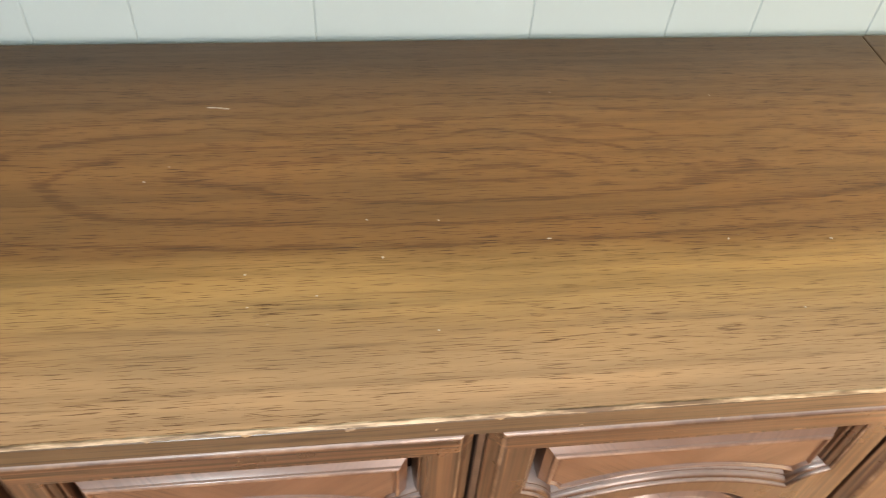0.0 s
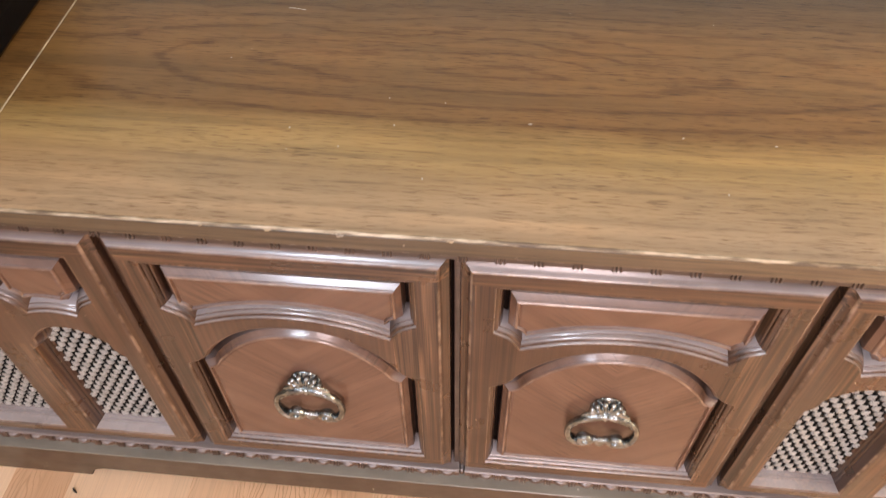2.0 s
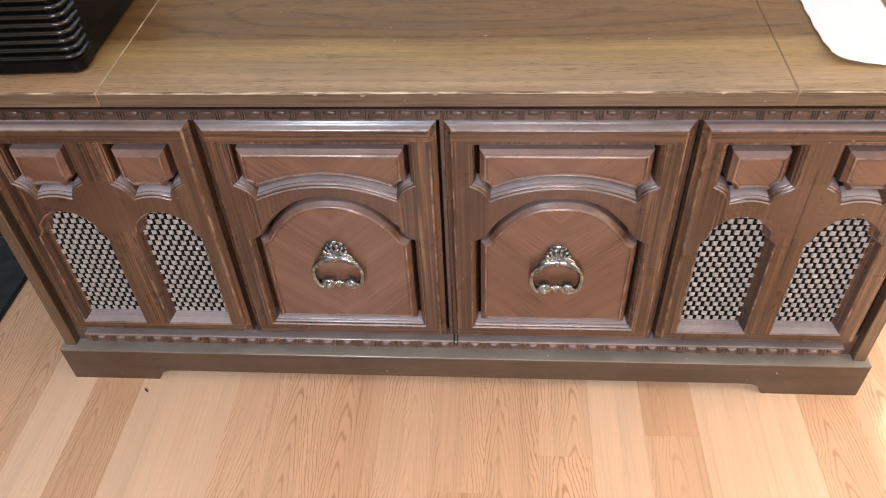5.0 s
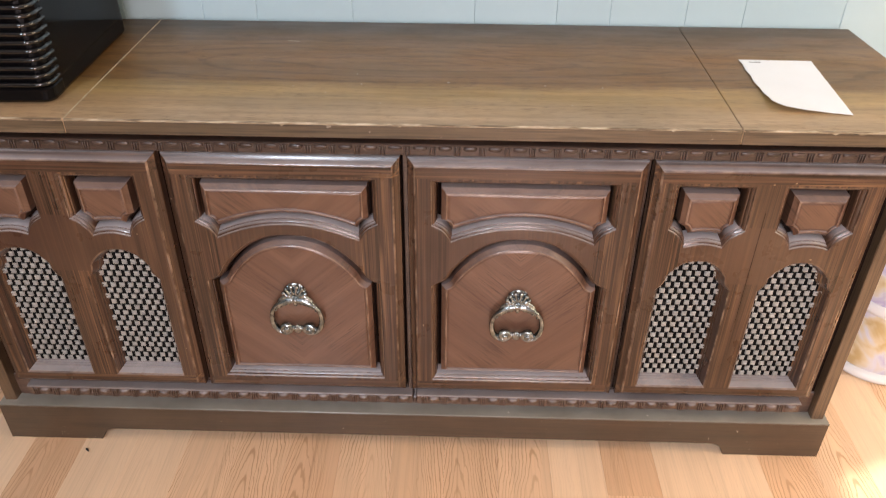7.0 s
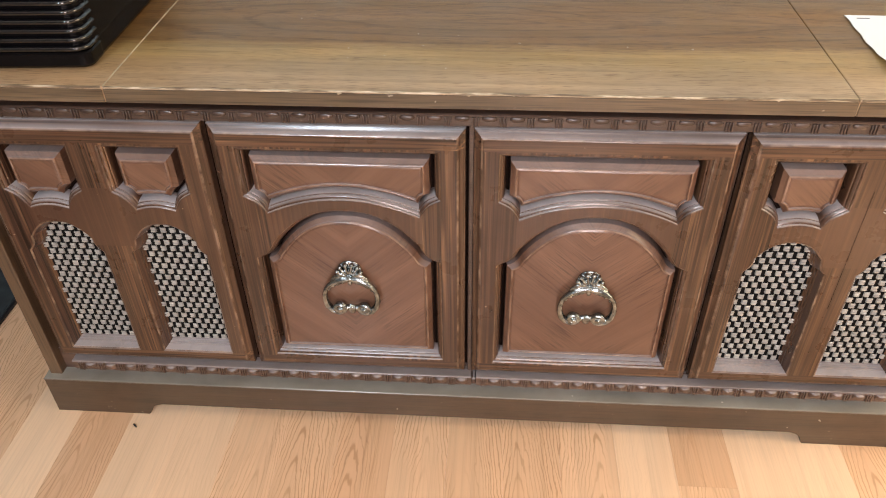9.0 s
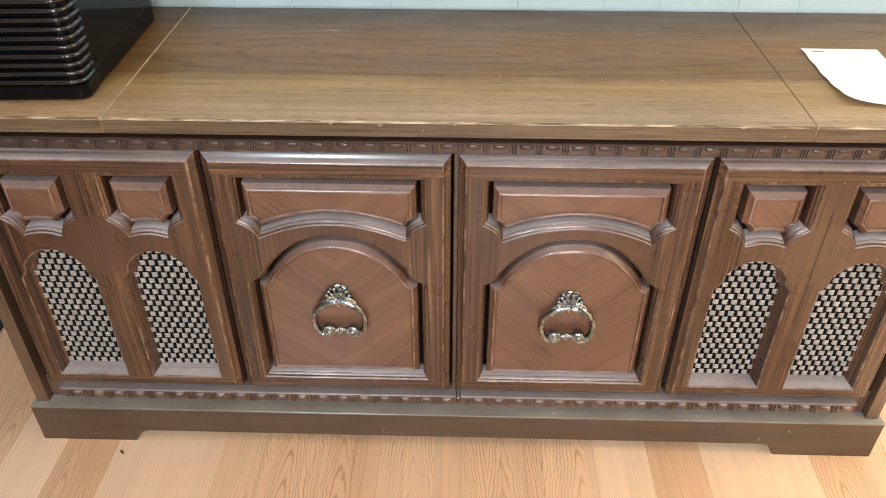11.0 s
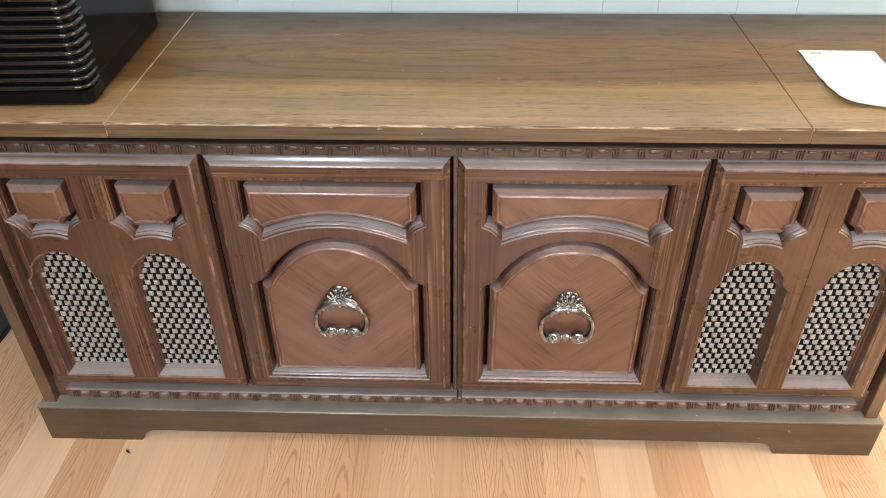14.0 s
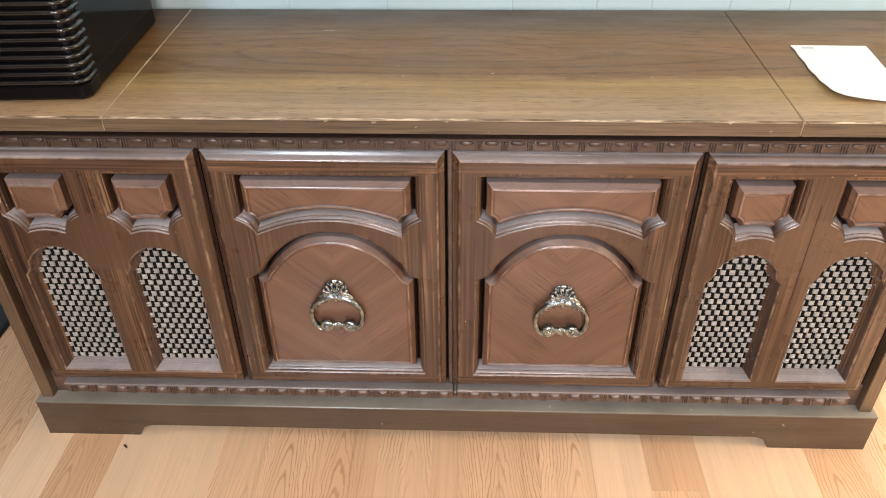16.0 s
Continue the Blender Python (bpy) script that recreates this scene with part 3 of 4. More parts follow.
# case, near-black: the shade inside the door gaps is put into its colour
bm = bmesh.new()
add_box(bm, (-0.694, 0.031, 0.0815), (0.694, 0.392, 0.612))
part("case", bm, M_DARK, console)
for s in (-1, 1):
    part("side_panel", box((min(s * 0.695, s * 0.716), 0.012, 0.080), (max(s * 0.695, s * 0.716), 0.400, 0.617), 0.0015, 1), M_SIDE, console)
part("base_rail", box((-0.694, 0.0275, 0.0820), (0.694, 0.0308, 0.128)), M_RAIL, console)
# stiles added behind the door gaps, in the shaded wood colour
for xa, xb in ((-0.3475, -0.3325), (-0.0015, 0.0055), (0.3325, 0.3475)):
    part("face_stile", box((xa, 0.0130 if abs(xa) < 0.1 else 0.0262, 0.130), (xb, 0.0308, 0.580), 0.0012, 1), M_RAIL_TOP, console, "stile behind the gap of the doors, darkened for shade")
# black colour stands for the line of shade under the lid
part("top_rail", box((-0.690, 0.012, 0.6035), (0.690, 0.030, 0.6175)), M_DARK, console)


def plinth_board():
    """Front board of the plinth with two bracket feet."""
    loop = [(-0.722, 0.0), (-0.557, 0.0)]
    for k in range(0, 9):
        a = math.pi / 2 * k / 8
        loop.append((-0.557 + 0.003 + 0.030 * (1 - math.cos(a)), 0.004 + 0.023 * math.sin(a)))
    right = [(-x, z) for x, z in reversed(loop)]
    loop = loop + right + [(0.722, 0.078), (-0.722, 0.078)]
    bm = bmesh.new()
    front, back = moulded(bm, loop, [(0, 0.0), (0, 0.022)])
    fill(bm, [front])
    fill(bm, [back])
    return bm


plinth = part("plinth", plinth_board(), M_PLINTH, console, "dark olive-brown plinth with bracket feet")
for s in (-1, 1):
    part("plinth_side", box((min(s * 0.702, s * 0.722), 0.022, 0.0), (max(s * 0.702, s * 0.722), 0.400, 0.078)), M_PLINTH, console)
part("plinth_top", box((-0.723, -0.001, 0.0785), (0.723, 0.395, 0.0815), 0.001, 1), M_PLINTH, console, "dusty ledge of the plinth")


# carved strips: reeds and lunettes in turn
def bead_mesh(h, deep, swag):
    bm = bmesh.new()
    for k in (-1, 0, 1):
        add_box(bm, (k * 0.0036 - 0.0011, -0.0030 * deep, -h * 0.42), (k * 0.0036 + 0.0011, 0.0, h * 0.30), 0.0006, 1)
    if swag:
        add_blob(bm, (0.0172, 0.0, h * 0.17), (0.0098, 0.0040 * deep, h * 0.24), None, 14, 8)
    else:
        add_blob(bm, (0.0172, 0.0, h * 0.06), (0.0104, 0.0060 * deep, h * 0.36), None, 14, 8)
        add_blob(bm, (0.0172, -0.0022 * deep, h * 0.20), (0.0080, 0.0052 * deep, h * 0.15), None, 12, 6)
    return bm


def carved_strip(x0, x1, z0, z1, y, material, first=None, deep=1.0, swag=False):
    bm = bmesh.new()
    prof = [(0.0305, z0), (y + 0.003, z0), (y + 0.003, z1 - 0.0034), (y - 0.0008, z1 - 0.0026), (y - 0.001, z1 - 0.0016), (y - 0.0002, z1 - 0.0008), (y + 0.001, z1), (0.0305, z1)]
    va = [bm.verts.new((x0, p[0], p[1])) for p in prof]
    vb = [bm.verts.new((x1, p[0], p[1])) for p in prof]
    bridge(bm, va, vb)
    bm.faces.new(va)
    bm.faces.new(vb)
    strip = part("carved_moulding", bm, material, console)
    n = int((x1 - x0) / 0.034)
    zc = (z0 + z1) / 2 - 0.0015
    for k in range(n):
        m = pose(x0 + 0.012 + (x1 - x0 - 0.01) * k / n, y + 0.003, zc)
        if first is None:
            first = part("bead", bead_mesh(z1 - z0, deep, swag), material, strip, "", True)
            first.matrix_basis = m
        else:
            again(first, strip, m)
    return first


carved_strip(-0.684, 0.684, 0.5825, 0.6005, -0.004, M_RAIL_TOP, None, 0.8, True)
bead = carved_strip(-0.660, 0.0055, 0.103, 0.125, 0.003, M_RAIL)
carved_strip(0.0135, 0.664, 0.103, 0.125, 0.003, M_RAIL, bead)
part("broken_moulding", box((0.0058, 0.007, 0.104), (0.0132, 0.030, 0.117), 0.002, 1), M_RAIL, console, "chipped gap in the lower moulding")

# doors
Z0, Z1 = 0.1345, 0.574
DW, SW = 0.3345, 0.3280
OUTER = [(0, 0.0255), (0, 0.0105), (0.0005, 0.0092), (0.0016, 0.0084), (0.0030, 0.0078), (0.0086, 0.0030), (0.0090, 0.0022), (0.0095, 0.0017), (0.0103, 0.00115), (0.0112, 0.00065), (0.0119, 0.00035), (0.0126, 0.00015), (0.0134, 0.0)]
HOLE = [(0, 0.0), (0.0008, 0.0002), (0.0016, 0.0007), (0.0022, 0.0014), (0.0024, 0.0032), (0.0032, 0.0035), (0.0042, 0.0039), (0.0054, 0.0047), (0.0063, 0.0058), (0.0067, 0.0082), (0.0075, 0.0085), (0.0083, 0.0093),
        (0.0096, 0.0128), (0.0106, 0.0180), (0.0108, 0.0300)]
DEEP = [(0, 0.0), (0.0008, 0.0006), (0.0026, 0.0016), (0.0030, 0.0032), (0.0060, 0.0100), (0.0064, 0.0118), (0.0080, 0.0138), (0.0082, 0.0164), (0.0098, 0.0184), (0.0100, 0.0206), (0.0120, 0.0228), (0.0122, 0.0250)]
PANEL = [(0.0158, 0.0300), (0.0160, 0.0126), (0.0164, 0.0098), (0.0171, 0.0092), (0.0214, 0.0049), (0.0218, 0.0038), (0.0222, 0.0033), (0.0229, 0.00275), (0.0237, 0.0022), (0.0244, 0.0019), (0.0250, 0.0022),
         (0.0255, 0.0038), (0.0260, 0.0048), (0.0266, 0.0048), (0.0272, 0.0045), (0.0279, 0.0041), (0.0286, 0.0039), (0.0296, 0.0038)]


def scoop(p, q, bulge, n=5):
    """Points of a small curved shoulder between two corners, ends left out."""
    d = Vector(q) - Vector(p)
    nn = Vector((-d.y, d.x))
    return [tuple(Vector(p) + d * (k / n) + nn * (bulge * math.sin(math.pi * k / n))) for k in range(1, n)]


def shifted(p, q, d):
    """The line through two points, moved by d to its left: a point on it and its direction."""
    e = (Vector(q) - Vector(p)).normalized()
    return Vector(p) + d * Vector((-e.y, e.x)), e


def meet(start, e, t0, t1, gap):
    """Where along a line a measure changes sign."""
    lo, hi = t0, t1
    up = gap(start + lo * e) < 0
    for _ in range(40):
        mid = (lo + hi) / 2
        if (gap(start + mid * e) < 0) == up:
            lo = mid
        else:
            hi = mid
    return start + lo * e


def vault(span, foot, rise, d, p=2.0):
    """Height of an arch, drawn off by d along its normal."""
    def z(x):
        slope = p * rise * (abs(x) / span) ** (p - 1) / span
        return foot + rise * (1 - (abs(x) / span) ** p) + d * math.sqrt(1 + slope * slope)
    return z


def upper_loop(c, half, tip, top, low, tipz, rise, n=16):
    """Gives the loop at any inset: an upright field whose foot is cut by two shoulders and an arch; counter-clockwise."""
    def at(d=0.0):
        p, e = shifted((-half, low), (-tip, tipz), d)
        h, curve = half - d, vault(tip, tipz, rise, d)
        a = p + e * ((-h - p.x) / e.x)
        b = meet(a, e, 0.0, 0.12, lambda q: q.y - curve(q.x)) if d else Vector((-tip, tipz))
        left = [tuple(a)] + scoop(a, b, 0.12) + [tuple(b)]
        right = [(-x, z) for x, z in reversed(left)]
        over = [(b.x * (1 - 2 * k / n), curve(b.x * (1 - 2 * k / n))) for k in range(1, n)]
        loop = left + over + right + [(h, top - d), (-h, top - d)]
        return [(x + c, z) for x, z in loop]
    return at


def lower_loop(c, half, sh_in, bottom, sh_z, in_z, rise, n=18):
    """Gives the loop at any inset: an arched field with a small shoulder at each side; counter-clockwise."""
    def at(d=0.0):
        p, e = shifted((half, sh_z), (sh_in, in_z), d)
        h, curve = half - d, vault(sh_in, in_z, rise, -d, 2.35)
        a = p + e * ((h - p.x) / e.x)
        b = meet(a, e, 0.0, 0.09, lambda q: q.y - curve(q.x)) if d else Vector((sh_in, in_z))
        right = [tuple(a)] + scoop(a, b, 0.13) + [tuple(b)]
        left = [(-x, z) for x, z in reversed(right)]
        over = [(b.x * (1 - 2 * k / n), curve(b.x * (1 - 2 * k / n))) for k in range(1, n)]
        loop = [(-h, bottom + d), (h, bottom + d)] + right + over + left
        return [(x + c, z) for x, z in loop]
    return at


def door_frame(width, holes, profiles):
    bm = bmesh.new()
    h = width / 2
    o0, o1 = moulded(bm, [(-h, Z0), (h, Z0), (h, Z1), (-h, Z1)], OUTER)
    rims, backs = [o1], [o0]
    for lp, pr in zip(holes, profiles):
        a, b = moulded(bm, lp, pr)
        rims.append(a)
    fill(bm, rims)
    bmesh.ops.recalc_face_normals(bm, faces=bm.faces)
    return round_off(bm)


def raised_panel(loop, margin=0.0):
    bm = bmesh.new()
    a, b = moulded(bm, loop, [(d + margin, y) for d, y in PANEL])
    fill(bm, [b])
    bmesh.ops.recalc_face_normals(bm, faces=bm.faces)
    return round_off(bm)


C_UP = upper_loop(0.0, 0.1355, 0.1055, 0.5435, 0.467, 0.4375, 0.0265)
C_LOW = lower_loop(0.0, 0.1345, 0.1065, 0.1625, 0.361, 0.3895, 0.0600)
S_C = 0.0765
S_UP = [upper_loop(s * S_C, 0.0570, 0.0285, 0.5435, 0.468, 0.4370, 0.0060, 8) for s in (-1, 1)]
S_LOW = [lower_loop(s * S_C, 0.0575, 0.0465, 0.1600, 0.362, 0.3870, 0.0300, 14) for s in (-1, 1)]


# bail pull
def pull_shell():
    """Fluted scallop over two toothed leaves."""
    bm = bmesh.new()
    for k in range(8):
        a = radians(6 + 168 * k / 7)
        ln = (0.0175, 0.0200, 0.0215, 0.0222)[min(k, 7 - k)]
        d = Vector((math.cos(a), 0, math.sin(a)))
        m = pose(0, 0, 0, 0, -math.degrees(a), 0)
        add_blob(bm, (d.x * ln * 0.60, -0.0075, 0.3345 + d.z * ln * 0.62), (ln * 0.50, 0.0062, 0.0026), m, 12, 8)
        add_blob(bm, (d.x * ln * 0.92, -0.0098, 0.3345 + d.z * ln * 0.98), (0.0036, 0.0042, 0.0033), m, 10, 6)
    add_blob(bm, (0, -0.0105, 0.3330), (0.0050, 0.0052, 0.0048))
    add_blob(bm, (0, -0.0100, 0.3265), (0.0036, 0.0040, 0.0062))
    add_blob(bm, (0, -0.0030, 0.3430), (0.0175, 0.0036, 0.0165))
    for s in (-1, 1):
        leaf = [(0.003, 0.3325), (0.010, 0.3315), (0.017, 0.3290), (0.024, 0.3245), (0.0305, 0.3180), (0.0345, 0.3110)]
        add_tube(bm, [(s * x, -0.0125, z) for x, z in leaf], [0.0044, 0.0056, 0.0058, 0.0052, 0.0038, 0.0010], 10, 0.75)
        for k, (x, z) in enumerate(leaf[1:5]):
            add_blob(bm, (s * x, -0.0135, z - 0.0036), (0.0020, 0.0024, 0.0034), pose(0, 0, 0, 0, s * (20 + 12 * k), 0), 8, 6)
        add_tube(bm, [(s * x, -0.0105, z) for x, z in ((0.008, 0.3400), (0.016, 0.3365), (0.0225, 0.3320), (0.027, 0.3270))], [0.0040, 0.0042, 0.0032, 0.0008], 8, 0.7)
    return bm


def pull_bail():
    """Ribbon ring whose ends roll into two scrolls about a ribbed reel."""
    bm = bmesh.new()
    for s in (-1, 1):
        pts = [(0.014, 0.3310), (0.022, 0.3275), (0.0295, 0.3215), (0.0345, 0.3130), (0.0368, 0.3030), (0.0368, 0.2930), (0.0340, 0.2825), (0.0275, 0.2742), (0.0185, 0.2712)]
        cx, cz = 0.0178, 0.2803
        turns = 20
        for k in range(1, turns + 1):
            a = -math.pi / 2 - k * 0.42
            r = 0.0090 - 0.00032 * k
            pts.append((cx + r * math.cos(a), cz + r * math.sin(a)))
        rad = [0.0034, 0.0034, 0.0034, 0.0035, 0.0037, 0.0041, 0.0046, 0.0048, 0.0046] + [0.0042 - 0.00007 * k for k in range(1, turns + 1)]
        add_tube(bm, [(s * x, -0.0125 - 0.00026 * max(0, k - 8), z) for k, (x, z) in enumerate(pts)], rad, 8, 1.35)
        add_blob(bm, (s * 0.0176, -0.0178, 0.2803), (0.0030, 0.0034, 0.0030))
        add_blob(bm, (s * 0.0178, -0.0100, 0.2803), (0.0085, 0.0040, 0.0085))
        add_tube(bm, [(s * x, -0.0125, 0.2800 + dz) for x, dz in ((0.003, 0.001), (0.007, 0.0), (0.010, -0.001))], [0.0040, 0.0046, 0.0050], 8, 1.0)
    for x, r in ((-0.0042, 0.0062), (-0.0021, 0.0076), (0.0, 0.0084), (0.0021, 0.0076), (0.0042, 0.0062)):
        add_blob(bm, (x, -0.0150, 0.2795), (0.0012, r * 0.66, r * 1.12), None, 8, 8)
    return bm


def strand_mesh(phase):
    """One flat light cane that runs over and under the black cords."""
    bm = bmesh.new()
    rings, n, pitch, h = [], 90, 0.0140, 0.0044
    for k in range(n + 1):
        x = -0.060 + 0.120 * k / n
        w = math.sin(2 * math.pi * x / pitch + phase)
        y = -0.0026 * max(-1.0, min(1.0, 4.5 * (w + 0.32)))
        rings.append([bm.verts.new((x, y + dy, dz)) for dy, dz in ((0.0008, -h), (-0.0005, -h * 0.85), (-0.0008, -h * 0.35), (0.0014, -h * 0.12), (0.0014, h * 0.12), (-0.0008, h * 0.35), (-0.0005, h * 0.85), (0.0008, h))])
    for a, b in zip(rings, rings[1:]):
        for j in range(len(a) - 1):
            bm.faces.new((a[j], a[j + 1], b[j + 1], b[j]))
    return bm


def cord_mesh():
    return box((-0.0026, -0.0011, 0.150), (0.0026, 0.0011, 0.432), 0.0005, 1)


def centre_door(x, model=None):
    if model is None:
        d = part("door", door_frame(DW, [C_UP, C_LOW], [HOLE, HOLE]), M_FRAME, console, "carved door with raised arched panels")
        kids = [part("upper_panel", raised_panel(C_UP), M_PANEL, d), part("lower_panel", raised_panel(C_LOW), M_PANEL, d),
                part("pull_shell", pull_shell(), M_PEWTER, d, "antique pewter shell pull", True), part("pull_bail", pull_bail(), M_PEWTER, d, "antique pewter scrolled bail", True)]
        d.location.x = x
        for c in kids[2:]:
            c.location.y = 0.0055
            c.scale = (1.06, 1.0, 1.03)
            c.location.z = -0.0112
            fuse = c.modifiers.new("fuse", "REMESH")
            fuse.mode, fuse.voxel_size, fuse.use_smooth_shade = "VOXEL", 0.0007, True
        return d
    d = again(model, console, pose(x, 0, 0))
    tagged(d, "carved door with raised arched panels")
    for c in model.children:
        o = again(c, d, pose(0, 0, -0.0045) @ c.matrix_basis if "pull" in c.name else c.matrix_basis.copy())
        tagged(o, c["label"] if "label" in c else "")
    return d


door_b = centre_door(-0.1725)
door_c = centre_door(0.1725, door_b)

strand_data = [None, None]
cord_first = None
side_first = None
for sx in (-1, 1):
    xs = sx * 0.512
    if side_first is None:
        d = side_first = part("speaker_door", door_frame(SW, S_UP + S_LOW, [HOLE, HOLE, DEEP, DEEP]), M_FRAME, console, "carved speaker door with two cane grilles")
        d.location.x = xs
    else:
        d = again(side_first, console, pose(xs, 0, 0))
        tagged(d, "carved speaker door with two cane grilles")
    for k, s in enumerate((-1, 1)):
        part("upper_panel", raised_panel(S_UP[k], 0.0022), M_PANEL if s < 0 else M_PANEL_B, d)
        part("grille_backing", box((s * S_C - 0.060, 0.0292, 0.152), (s * S_C + 0.060, 0.0306, 0.432)), M_CORD, d)
        row, z = 0, 0.1655
        while z < 0.428:
            ph = row % 2
            m = pose(s * S_C, 0.0235, z)
            if strand_data[ph] is None:
                strand_data[ph] = part("cane_strand", strand_mesh(math.pi * ph), M_CANE, d)
                strand_data[ph].matrix_basis = m
            else:
                again(strand_data[ph], d, m)
            z += 0.0112
            row += 1
        for j in range(-8, 8):
            m = pose(s * S_C + (j + 0.5) * 0.0070, 0.0235, 0)
            if cord_first is None:
                cord_first = part("black_cord", cord_mesh(), M_CORD, d)
                cord_first.matrix_basis = m
            else:
                again(cord_first, d, m)


bm = bmesh.new()
add_tube(bm, [(0.1235, 0.0175, 0.352), (0.1255, 0.0150, 0.353), (0.1272, 0.0135, 0.350), (0.1278, 0.0130, 0.345), (0.1275, 0.0128, 0.341)], [0.0006, 0.0008, 0.0008, 0.0007, 0.0004], 6)
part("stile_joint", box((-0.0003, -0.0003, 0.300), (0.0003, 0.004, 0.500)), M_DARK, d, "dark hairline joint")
part("loose_fibre", bm, M_CANE, d, "pale loose end of cane", True)


# ---- things on the console ----
def rounded_rect(x0, x1, y0, y1, r, n=6):
    """Outline from above, counter-clockwise from the front left."""
    out = []
    for cx, cy, a0 in ((x0 + r, y0 + r, 180), (x1 - r, y0 + r, 270), (x1 - r, y1 - r, 0), (x0 + r, y1 - r, 90)):
        for k in range(n + 1):
            a = radians(a0 + 90 * k / n)
            out.append((cx + r * math.cos(a), cy + r * math.sin(a)))
    return out


def prism(stack):
    """Closed stack of outlines (loop, z)."""
    bm = bmesh.new()
    rings = [[bm.verts.new((x, y, z)) for x, y in lp] for lp, z in stack]
    for a, b in zip(rings, rings[1:]):
        bridge(bm, a, b)
    bm.faces.new(rings[0])
    bm.faces.new(rings[-1])
    return bm


radio = thing("tabletop_stereo", (-0.607, 0.173, LID_Z), "glossy black plastic tabletop stereo with ribbed front grille", "stereo")
radio.rotation_euler.z = radians(3)
RW, RD = 0.125, 0.160
shell = prism([(rounded_rect(-RW + 0.004, RW - 0.004, -RD + 0.012, RD, 0.024), 0.0), (rounded_rect(-RW, RW, -RD + 0.008, RD, 0.024), 0.006),
               (rounded_rect(-RW, RW, -RD + 0.008, RD - 0.004, 0.024), 0.242), (rounded_rect(-RW + 0.008, RW - 0.008, -RD + 0.016, RD - 0.012, 0.020), 0.250)])
for v in shell.verts:
    if v.co.z > 0.2:      # the top falls towards the back
        v.co.z -= 0.108 * (v.co.y + RD) / (2 * RD)
part("body", shell, M_SHELL, radio)
part("base_band", prism([(rounded_rect(-RW + 0.001, RW - 0.001, -RD + 0.004, -RD + 0.052, 0.013), 0.002), (rounded_rect(-RW - 0.001, RW + 0.001, -RD, -RD + 0.052, 0.013), 0.006), (rounded_rect(-RW - 0.001, RW + 0.001, -RD, -RD + 0.052, 0.013), 0.020), (rounded_rect(-RW, RW, -RD + 0.003, -RD + 0.052, 0.013), 0.022)]), M_SHELL, radio)


def rib_bm():
    """A half-round rib along the front and round both corners."""
    path = rounded_rect(-RW, RW, -RD, RD, 0.017, 8)
    keep = [(-RW, -RD + 0.038)] + path[0:18] + [(RW, -RD + 0.038)]
    bm = bmesh.new()
    rings = []
    for k, (x, y) in enumerate(keep):
        a, c = Vector(keep[max(k - 1, 0)]), Vector(keep[min(k + 1, len(keep) - 1)])
        t = (c - a).normalized()
        nrm = Vector((t.y, -t.x))
        rings.append([bm.verts.new((x + nrm.x * o, y + nrm.y * o, z)) for o, z in ((-0.008, -0.0030), (-0.0010, -0.0034), (0.0009, -0.0030), (0.0024, -0.0017), (0.0030, 0.0), (0.0024, 0.0017), (0.0009, 0.0030), (-0.0010, 0.0034), (-0.008, 0.0030))])
    for a, b in zip(rings, rings[1:]):
        for j in range(len(a) - 1):
            bm.faces.new((a[j], a[j + 1], b[j + 1], b[j]))
    bm.faces.new(rings[0])
    bm.faces.new(rings[-1])
    return bm


rib = part("rib", rib_bm(), M_RIB, radio, "", True)
rib.location.z = 0.0275
for k in range(1, 12):
    again(rib, radio, pose(0, 0, 0.0275 + 0.0114 * k))
part("lip", prism([(rounded_rect(-RW - 0.003, RW + 0.003, -RD - 0.005, -RD + 0.09, 0.014), 0.160), (rounded_rect(-RW - 0.004, RW + 0.004, -RD - 0.007, -RD + 0.09, 0.014), 0.164),
                   (rounded_rect(-RW - 0.004, RW + 0.004, -RD - 0.007, -RD + 0.09, 0.014), 0.177), (rounded_rect(-RW - 0.001, RW + 0.001, -RD - 0.002, -RD + 0.09, 0.014), 0.182)]), M_SHELL, radio)
part("smoked_window", box((-RW + 0.012, -RD + 0.004, 0.186), (RW - 0.012, -RD + 0.010, 0.236), 0.001, 1), M_SMOKE, radio, "dark reddish smoked plastic window")

# lint and a pale scratch on the lid
M_LINT = paint("lint", (0.56, 0.51, 0.43), 0.8, 0.1, 200)


def flake(w, d, turn):
    bm = bmesh.new()
    add_blob(bm, (0, 0, 0.0004), (w, d, 0.0005), pose(0, 0, 0, 0, 0, turn), 8, 4)
    return bm


for k, (x, y, w, d) in enumerate(((-0.247, 0.199, 0.0014, 0.0010), (-0.076, 0.148, 0.0012, 0.0010), (-0.066, 0.109, 0.0020, 0.0013), (-0.163, 0.098, 0.0018, 0.0012), (-0.113, 0.076, 0.0014, 0.0011), (0.060, 0.121, 0.0034, 0.0009),
                                  (0.199, 0.113, 0.0022, 0.0009), (0.281, 0.109, 0.0012, 0.0022), (0.230, 0.044, 0.0014, 0.0010), (-0.032, 0.041, 0.0015, 0.0010))):
    lint = thing("lint_speck", (x, y, LID_Z), "tiny pale speck of lint on the veneered lid", "lint", "specks of lint on the lid")
    part("fluff", flake(w * 0.62, d * 0.62, 37 * k), M_LINT, lint, "", True)
scratch = bmesh.new()
for xa, xb, y in ((-0.2085, -0.2010, 0.2938), (-0.2000, -0.1955, 0.2930), (-0.1948, -0.1895, 0.2918)):
    add_box(scratch, (xa, y - 0.0007, LID_Z - 0.0006), (xb, y + 0.0007, LID_Z + 0.0002), 0.0002, 1)
part("scratch", scratch, M_LINT, console, "short pale scratch in the veneer")
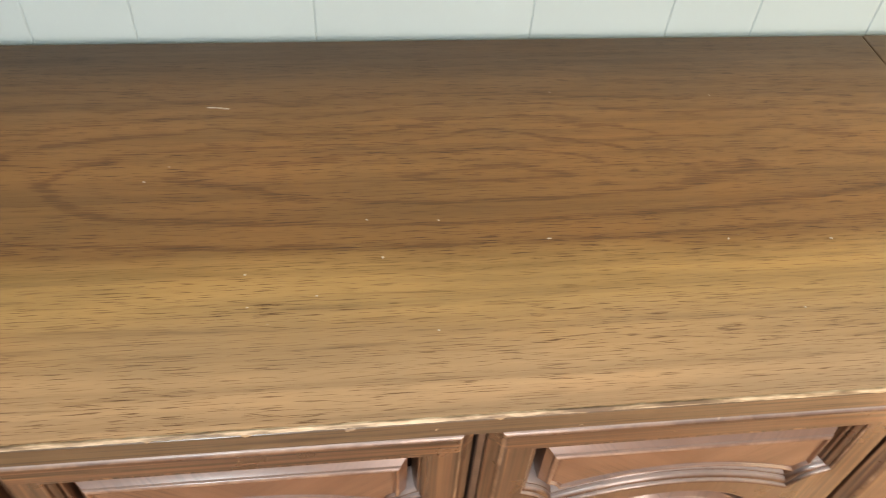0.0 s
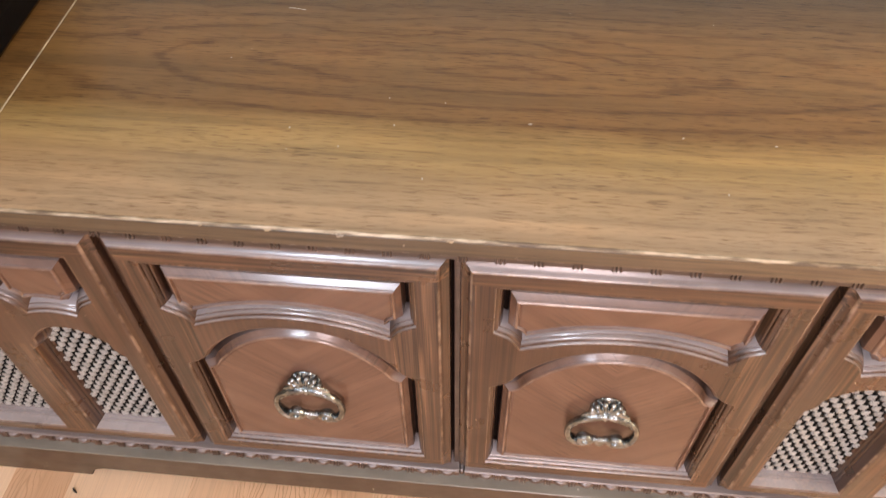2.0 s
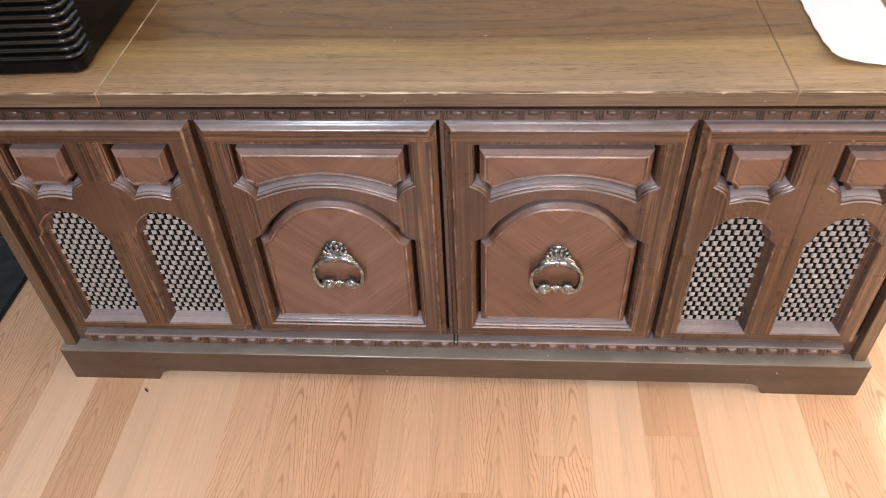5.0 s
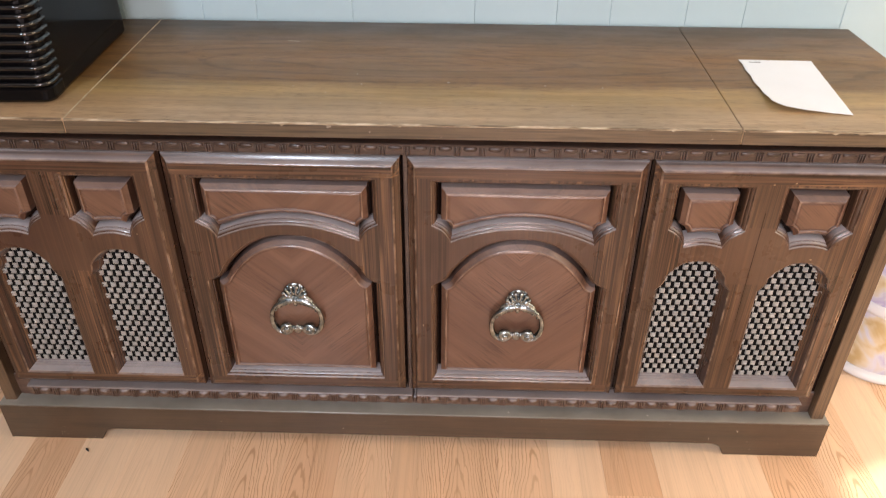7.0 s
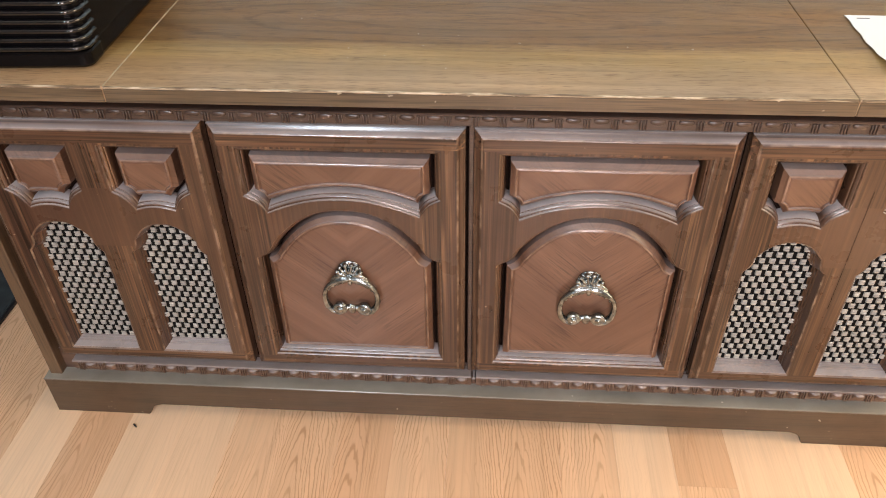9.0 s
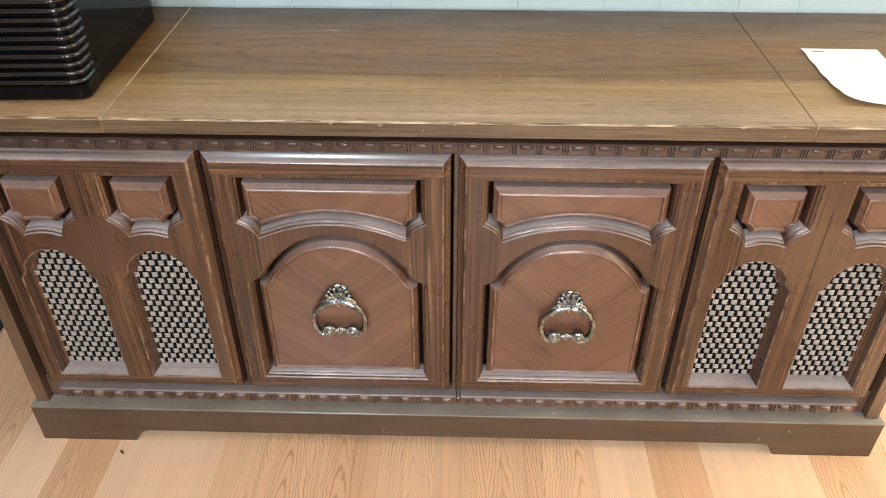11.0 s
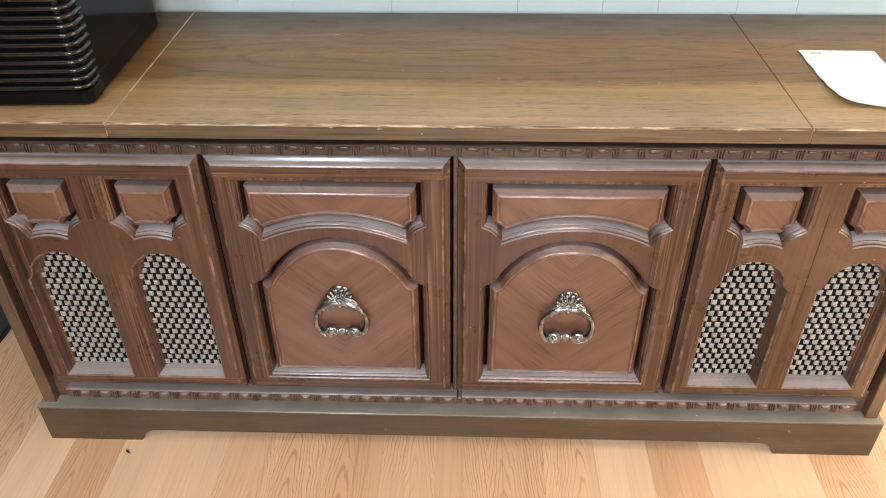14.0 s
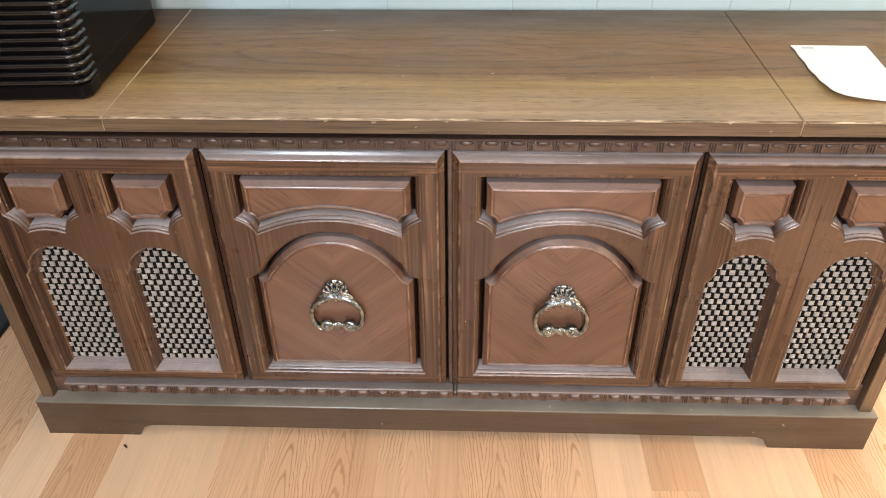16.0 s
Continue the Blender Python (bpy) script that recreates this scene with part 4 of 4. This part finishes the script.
for x, z in ((0.569, 0.0600), (0.571, 0.0575), (0.524, 0.0385), (-0.118, 0.0420)):
    part("nick", box((x - 0.0007, -0.0004, z - 0.0012), (x + 0.0007, 0.0010, z + 0.0012), 0.0002, 1), M_LINT, console, "pale nick in the plinth")
for x in (0.172, 0.413):
    part("nick", box((x - 0.0015, 0.0090, 0.0800), (x + 0.0015, 0.0112, 0.0819), 0.0002, 1), M_LINT, console, "pale nick in the ledge")

# the paper
note = thing("paper_note", (0.5675, 0.130, LID_Z), "blank white sheet of paper with one curled corner", "paper")
bm = bmesh.new()
NX, NY = 18, 22
FOOT = [(0.0, 0.058), (0.06, 0.047), (0.14, 0.040), (0.34, 0.034), (0.73, 0.029), (1.0, 0.025)]


def foot_y(u):
    for (a, ya), (b, yb) in zip(FOOT, FOOT[1:]):
        if u <= b:
            return ya + (yb - ya) * (u - a) / (b - a)
    return FOOT[-1][1]


layers = []
for dz in (0.0, 0.0007):
    g = {}
    for i in range(NX + 1):
        for j in range(NY + 1):
            u, v = (i / NX) ** 1.7, j / NY
            x = (0.503 + 0.008 * v) * (1 - u) + (0.602 + 0.020 * v) * u - 0.5675 + 0.0009 * math.sin(v * 23.0) * (1 - u) ** 3
            y = foot_y(u) * (1 - v) + (0.231 - 0.002 * u) * v - 0.130
            lift = 0.0012 + 0.006 * max(0.0, 1.0 - (u * 1.3 + v * 2.4)) ** 1.4 + 0.001 * max(0.0, 1 - v * 4) * math.sin(math.pi * u)
            g[i, j] = bm.verts.new((x, y, lift + dz))
    layers.append(g)
for g in layers:
    for i in range(NX):
        for j in range(NY):
            bm.faces.new((g[i, j], g[i + 1, j], g[i + 1, j + 1], g[i, j + 1]))
rim = [(i, 0) for i in range(NX)] + [(NX, j) for j in range(NY)] + [(i, NY) for i in range(NX, 0, -1)] + [(0, j) for j in range(NY, 0, -1)]
bridge(bm, [layers[0][k] for k in rim], [layers[1][k] for k in rim])
part("sheet", bm, M_PAPER, note)
part("pen_mark", box((-0.044, 0.0882, 0.0018), (-0.027, 0.0902, 0.0022)), M_INK, note, "short dark pen mark")

# ---- things beside the console ----
pot = thing("ceramic_planter", (0.944, 0.284, 0), "white ceramic planter glazed with lavender and ochre patches", "planter")
part("body", lathe([(0.088, 0.012), (0.094, 0.020), (0.097, 0.040), (0.096, 0.080), (0.093, 0.120), (0.094, 0.150), (0.099, 0.200), (0.101, 0.240), (0.098, 0.262), (0.090, 0.262), (0.086, 0.240), (0.080, 0.05)], 48), M_GLAZE, pot, "", True)
part("foot_ring", lathe([(0.090, 0.0), (0.103, 0.002), (0.1055, 0.009), (0.103, 0.016), (0.094, 0.020)], 48), M_GLAZE_W, pot, "white rolled foot ring", True)
part("band", lathe([(0.094, 0.148), (0.101, 0.152), (0.1035, 0.160), (0.101, 0.170), (0.097, 0.174)], 48), M_GLAZE_W, pot, "white raised band", True)

rug = thing("rug", (-1.43, -0.20, 0), "dark blue-green flat rug on the laminate floor", "rug")
part("mat", box((-0.485, -0.62, 0.0), (0.483, 0.585, 0.010), 0.003, 1), M_RUG, rug)
part("binding", box((0.4835, -0.62, 0.0), (0.4895, 0.585, 0.0095), 0.002, 1), M_BLACK, rug, "black bound edge")
board = thing("leaning_board", (-1.22, 0.395, 0.010), "plain black board leaning against the wall", "board")
part("panel", box((-0.36, -0.012, 0.0), (0.36, 0.010, 0.58), 0.002, 1), M_BLACK, board)

crumb = thing("crumb", (-0.573, -0.028, 0), "tiny dark crumb on the floor", "crumb")
bm = bmesh.new()
add_blob(bm, (0, 0, 0.0018), (0.0062, 0.0018, 0.0018), pose(0, 0, 0, 0, 0, -38), 8, 5)
part("bit", bm, M_CRUMB, crumb)

# ---- boards of the wall and strips of the floor ----
GROOVES = [-0.382, -0.286, -0.116, 0.099, 0.243, 0.3365, 0.4685]
edges = list(GROOVES)
step = [0.100, 0.171, 0.217, 0.147, 0.088, 0.140]
k = 5
while edges[0] > X0:
    edges.insert(0, edges[0] - step[k % 6])
    k -= 1
k = 0
while edges[-1] < X1:
    edges.append(edges[-1] + step[k % 6])
    k += 1
for a, b in zip(edges, edges[1:]):
    a, b = max(a, X0), min(b, X1)
    bm = bmesh.new()
    g = 0.00012
    prof = [(a + g, NORTH + 0.0075), (a + g, NORTH + 0.0009), (a + g + 0.0010, NORTH), (b - g - 0.0010, NORTH), (b - g, NORTH + 0.0009), (b - g, NORTH + 0.0075)]
    lo = [bm.verts.new((x, y, 0.0)) for x, y in prof]
    hi = [bm.verts.new((x, y, TOP)) for x, y in prof]
    bridge(bm, lo, hi)
    part("board", bm, M_WALL, wall_north)

SWD, SLN, SEAM = 0.0925, 0.62, -0.401
SEAM_ENDS = {-3: -0.42, -2: -0.36, 0: 0.05, 8: -0.095}     # where a strip ends before the plinth
TONES = "DPPFFDFFFFPDPPDFPFDP"
rng = random.Random(11)
tone_of = {"D": M_FLOOR_DEEP, "P": M_FLOOR_PALE, "F": M_FLOOR}
strip_mesh = {}
rest = bmesh.new()
first = -int((SEAM - X0) / SWD) - 1
for c in range(first, int((X1 - SEAM) / SWD) + 1):
    xa, xb = max(SEAM + c * SWD, X0), min(SEAM + (c + 1) * SWD, X1)
    xc = (xa + xb) / 2
    key = TONES[(c + 3) % len(TONES)]
    y = Y0 - rng.uniform(0.0, SLN)
    if c in SEAM_ENDS:
        y = SEAM_ENDS[c] - SLN * 5
    while y < NORTH:
        y0, y1 = max(y, Y0), min(y + SLN, NORTH + 0.006)
        if y1 > y0 and -1.15 < xc < 1.25 and y1 > -0.62:
            if y0 < -0.09 <= y1:
                key = TONES[(c + 3) % len(TONES)]
            size = (round(xb - xa, 4), round(y1 - y0, 4), key)
            m = pose(xc, (y0 + y1) / 2, 0)
            if size not in strip_mesh:
                w, d = size[0] / 2 - 0.0001, size[1] / 2 - 0.00012
                strip_mesh[size] = part("floor_strip", box((-w, -d, -0.008), (w, d, 0.0)), tone_of[key], floor)
                strip_mesh[size].matrix_basis = m
            else:
                again(strip_mesh[size], floor, m)
        elif y1 > y0:
            z = -0.0002
            rest.faces.new([rest.verts.new(p) for p in ((xa, y0, z), (xb, y0, z), (xb, y1 - 0.0005, z), (xa, y1 - 0.0005, z))])
        y += SLN
        key = rng.choice("DPFF")
tagged(part("floor_strips_beyond", rest, M_FLOOR, floor), "", "", "", "stuff")
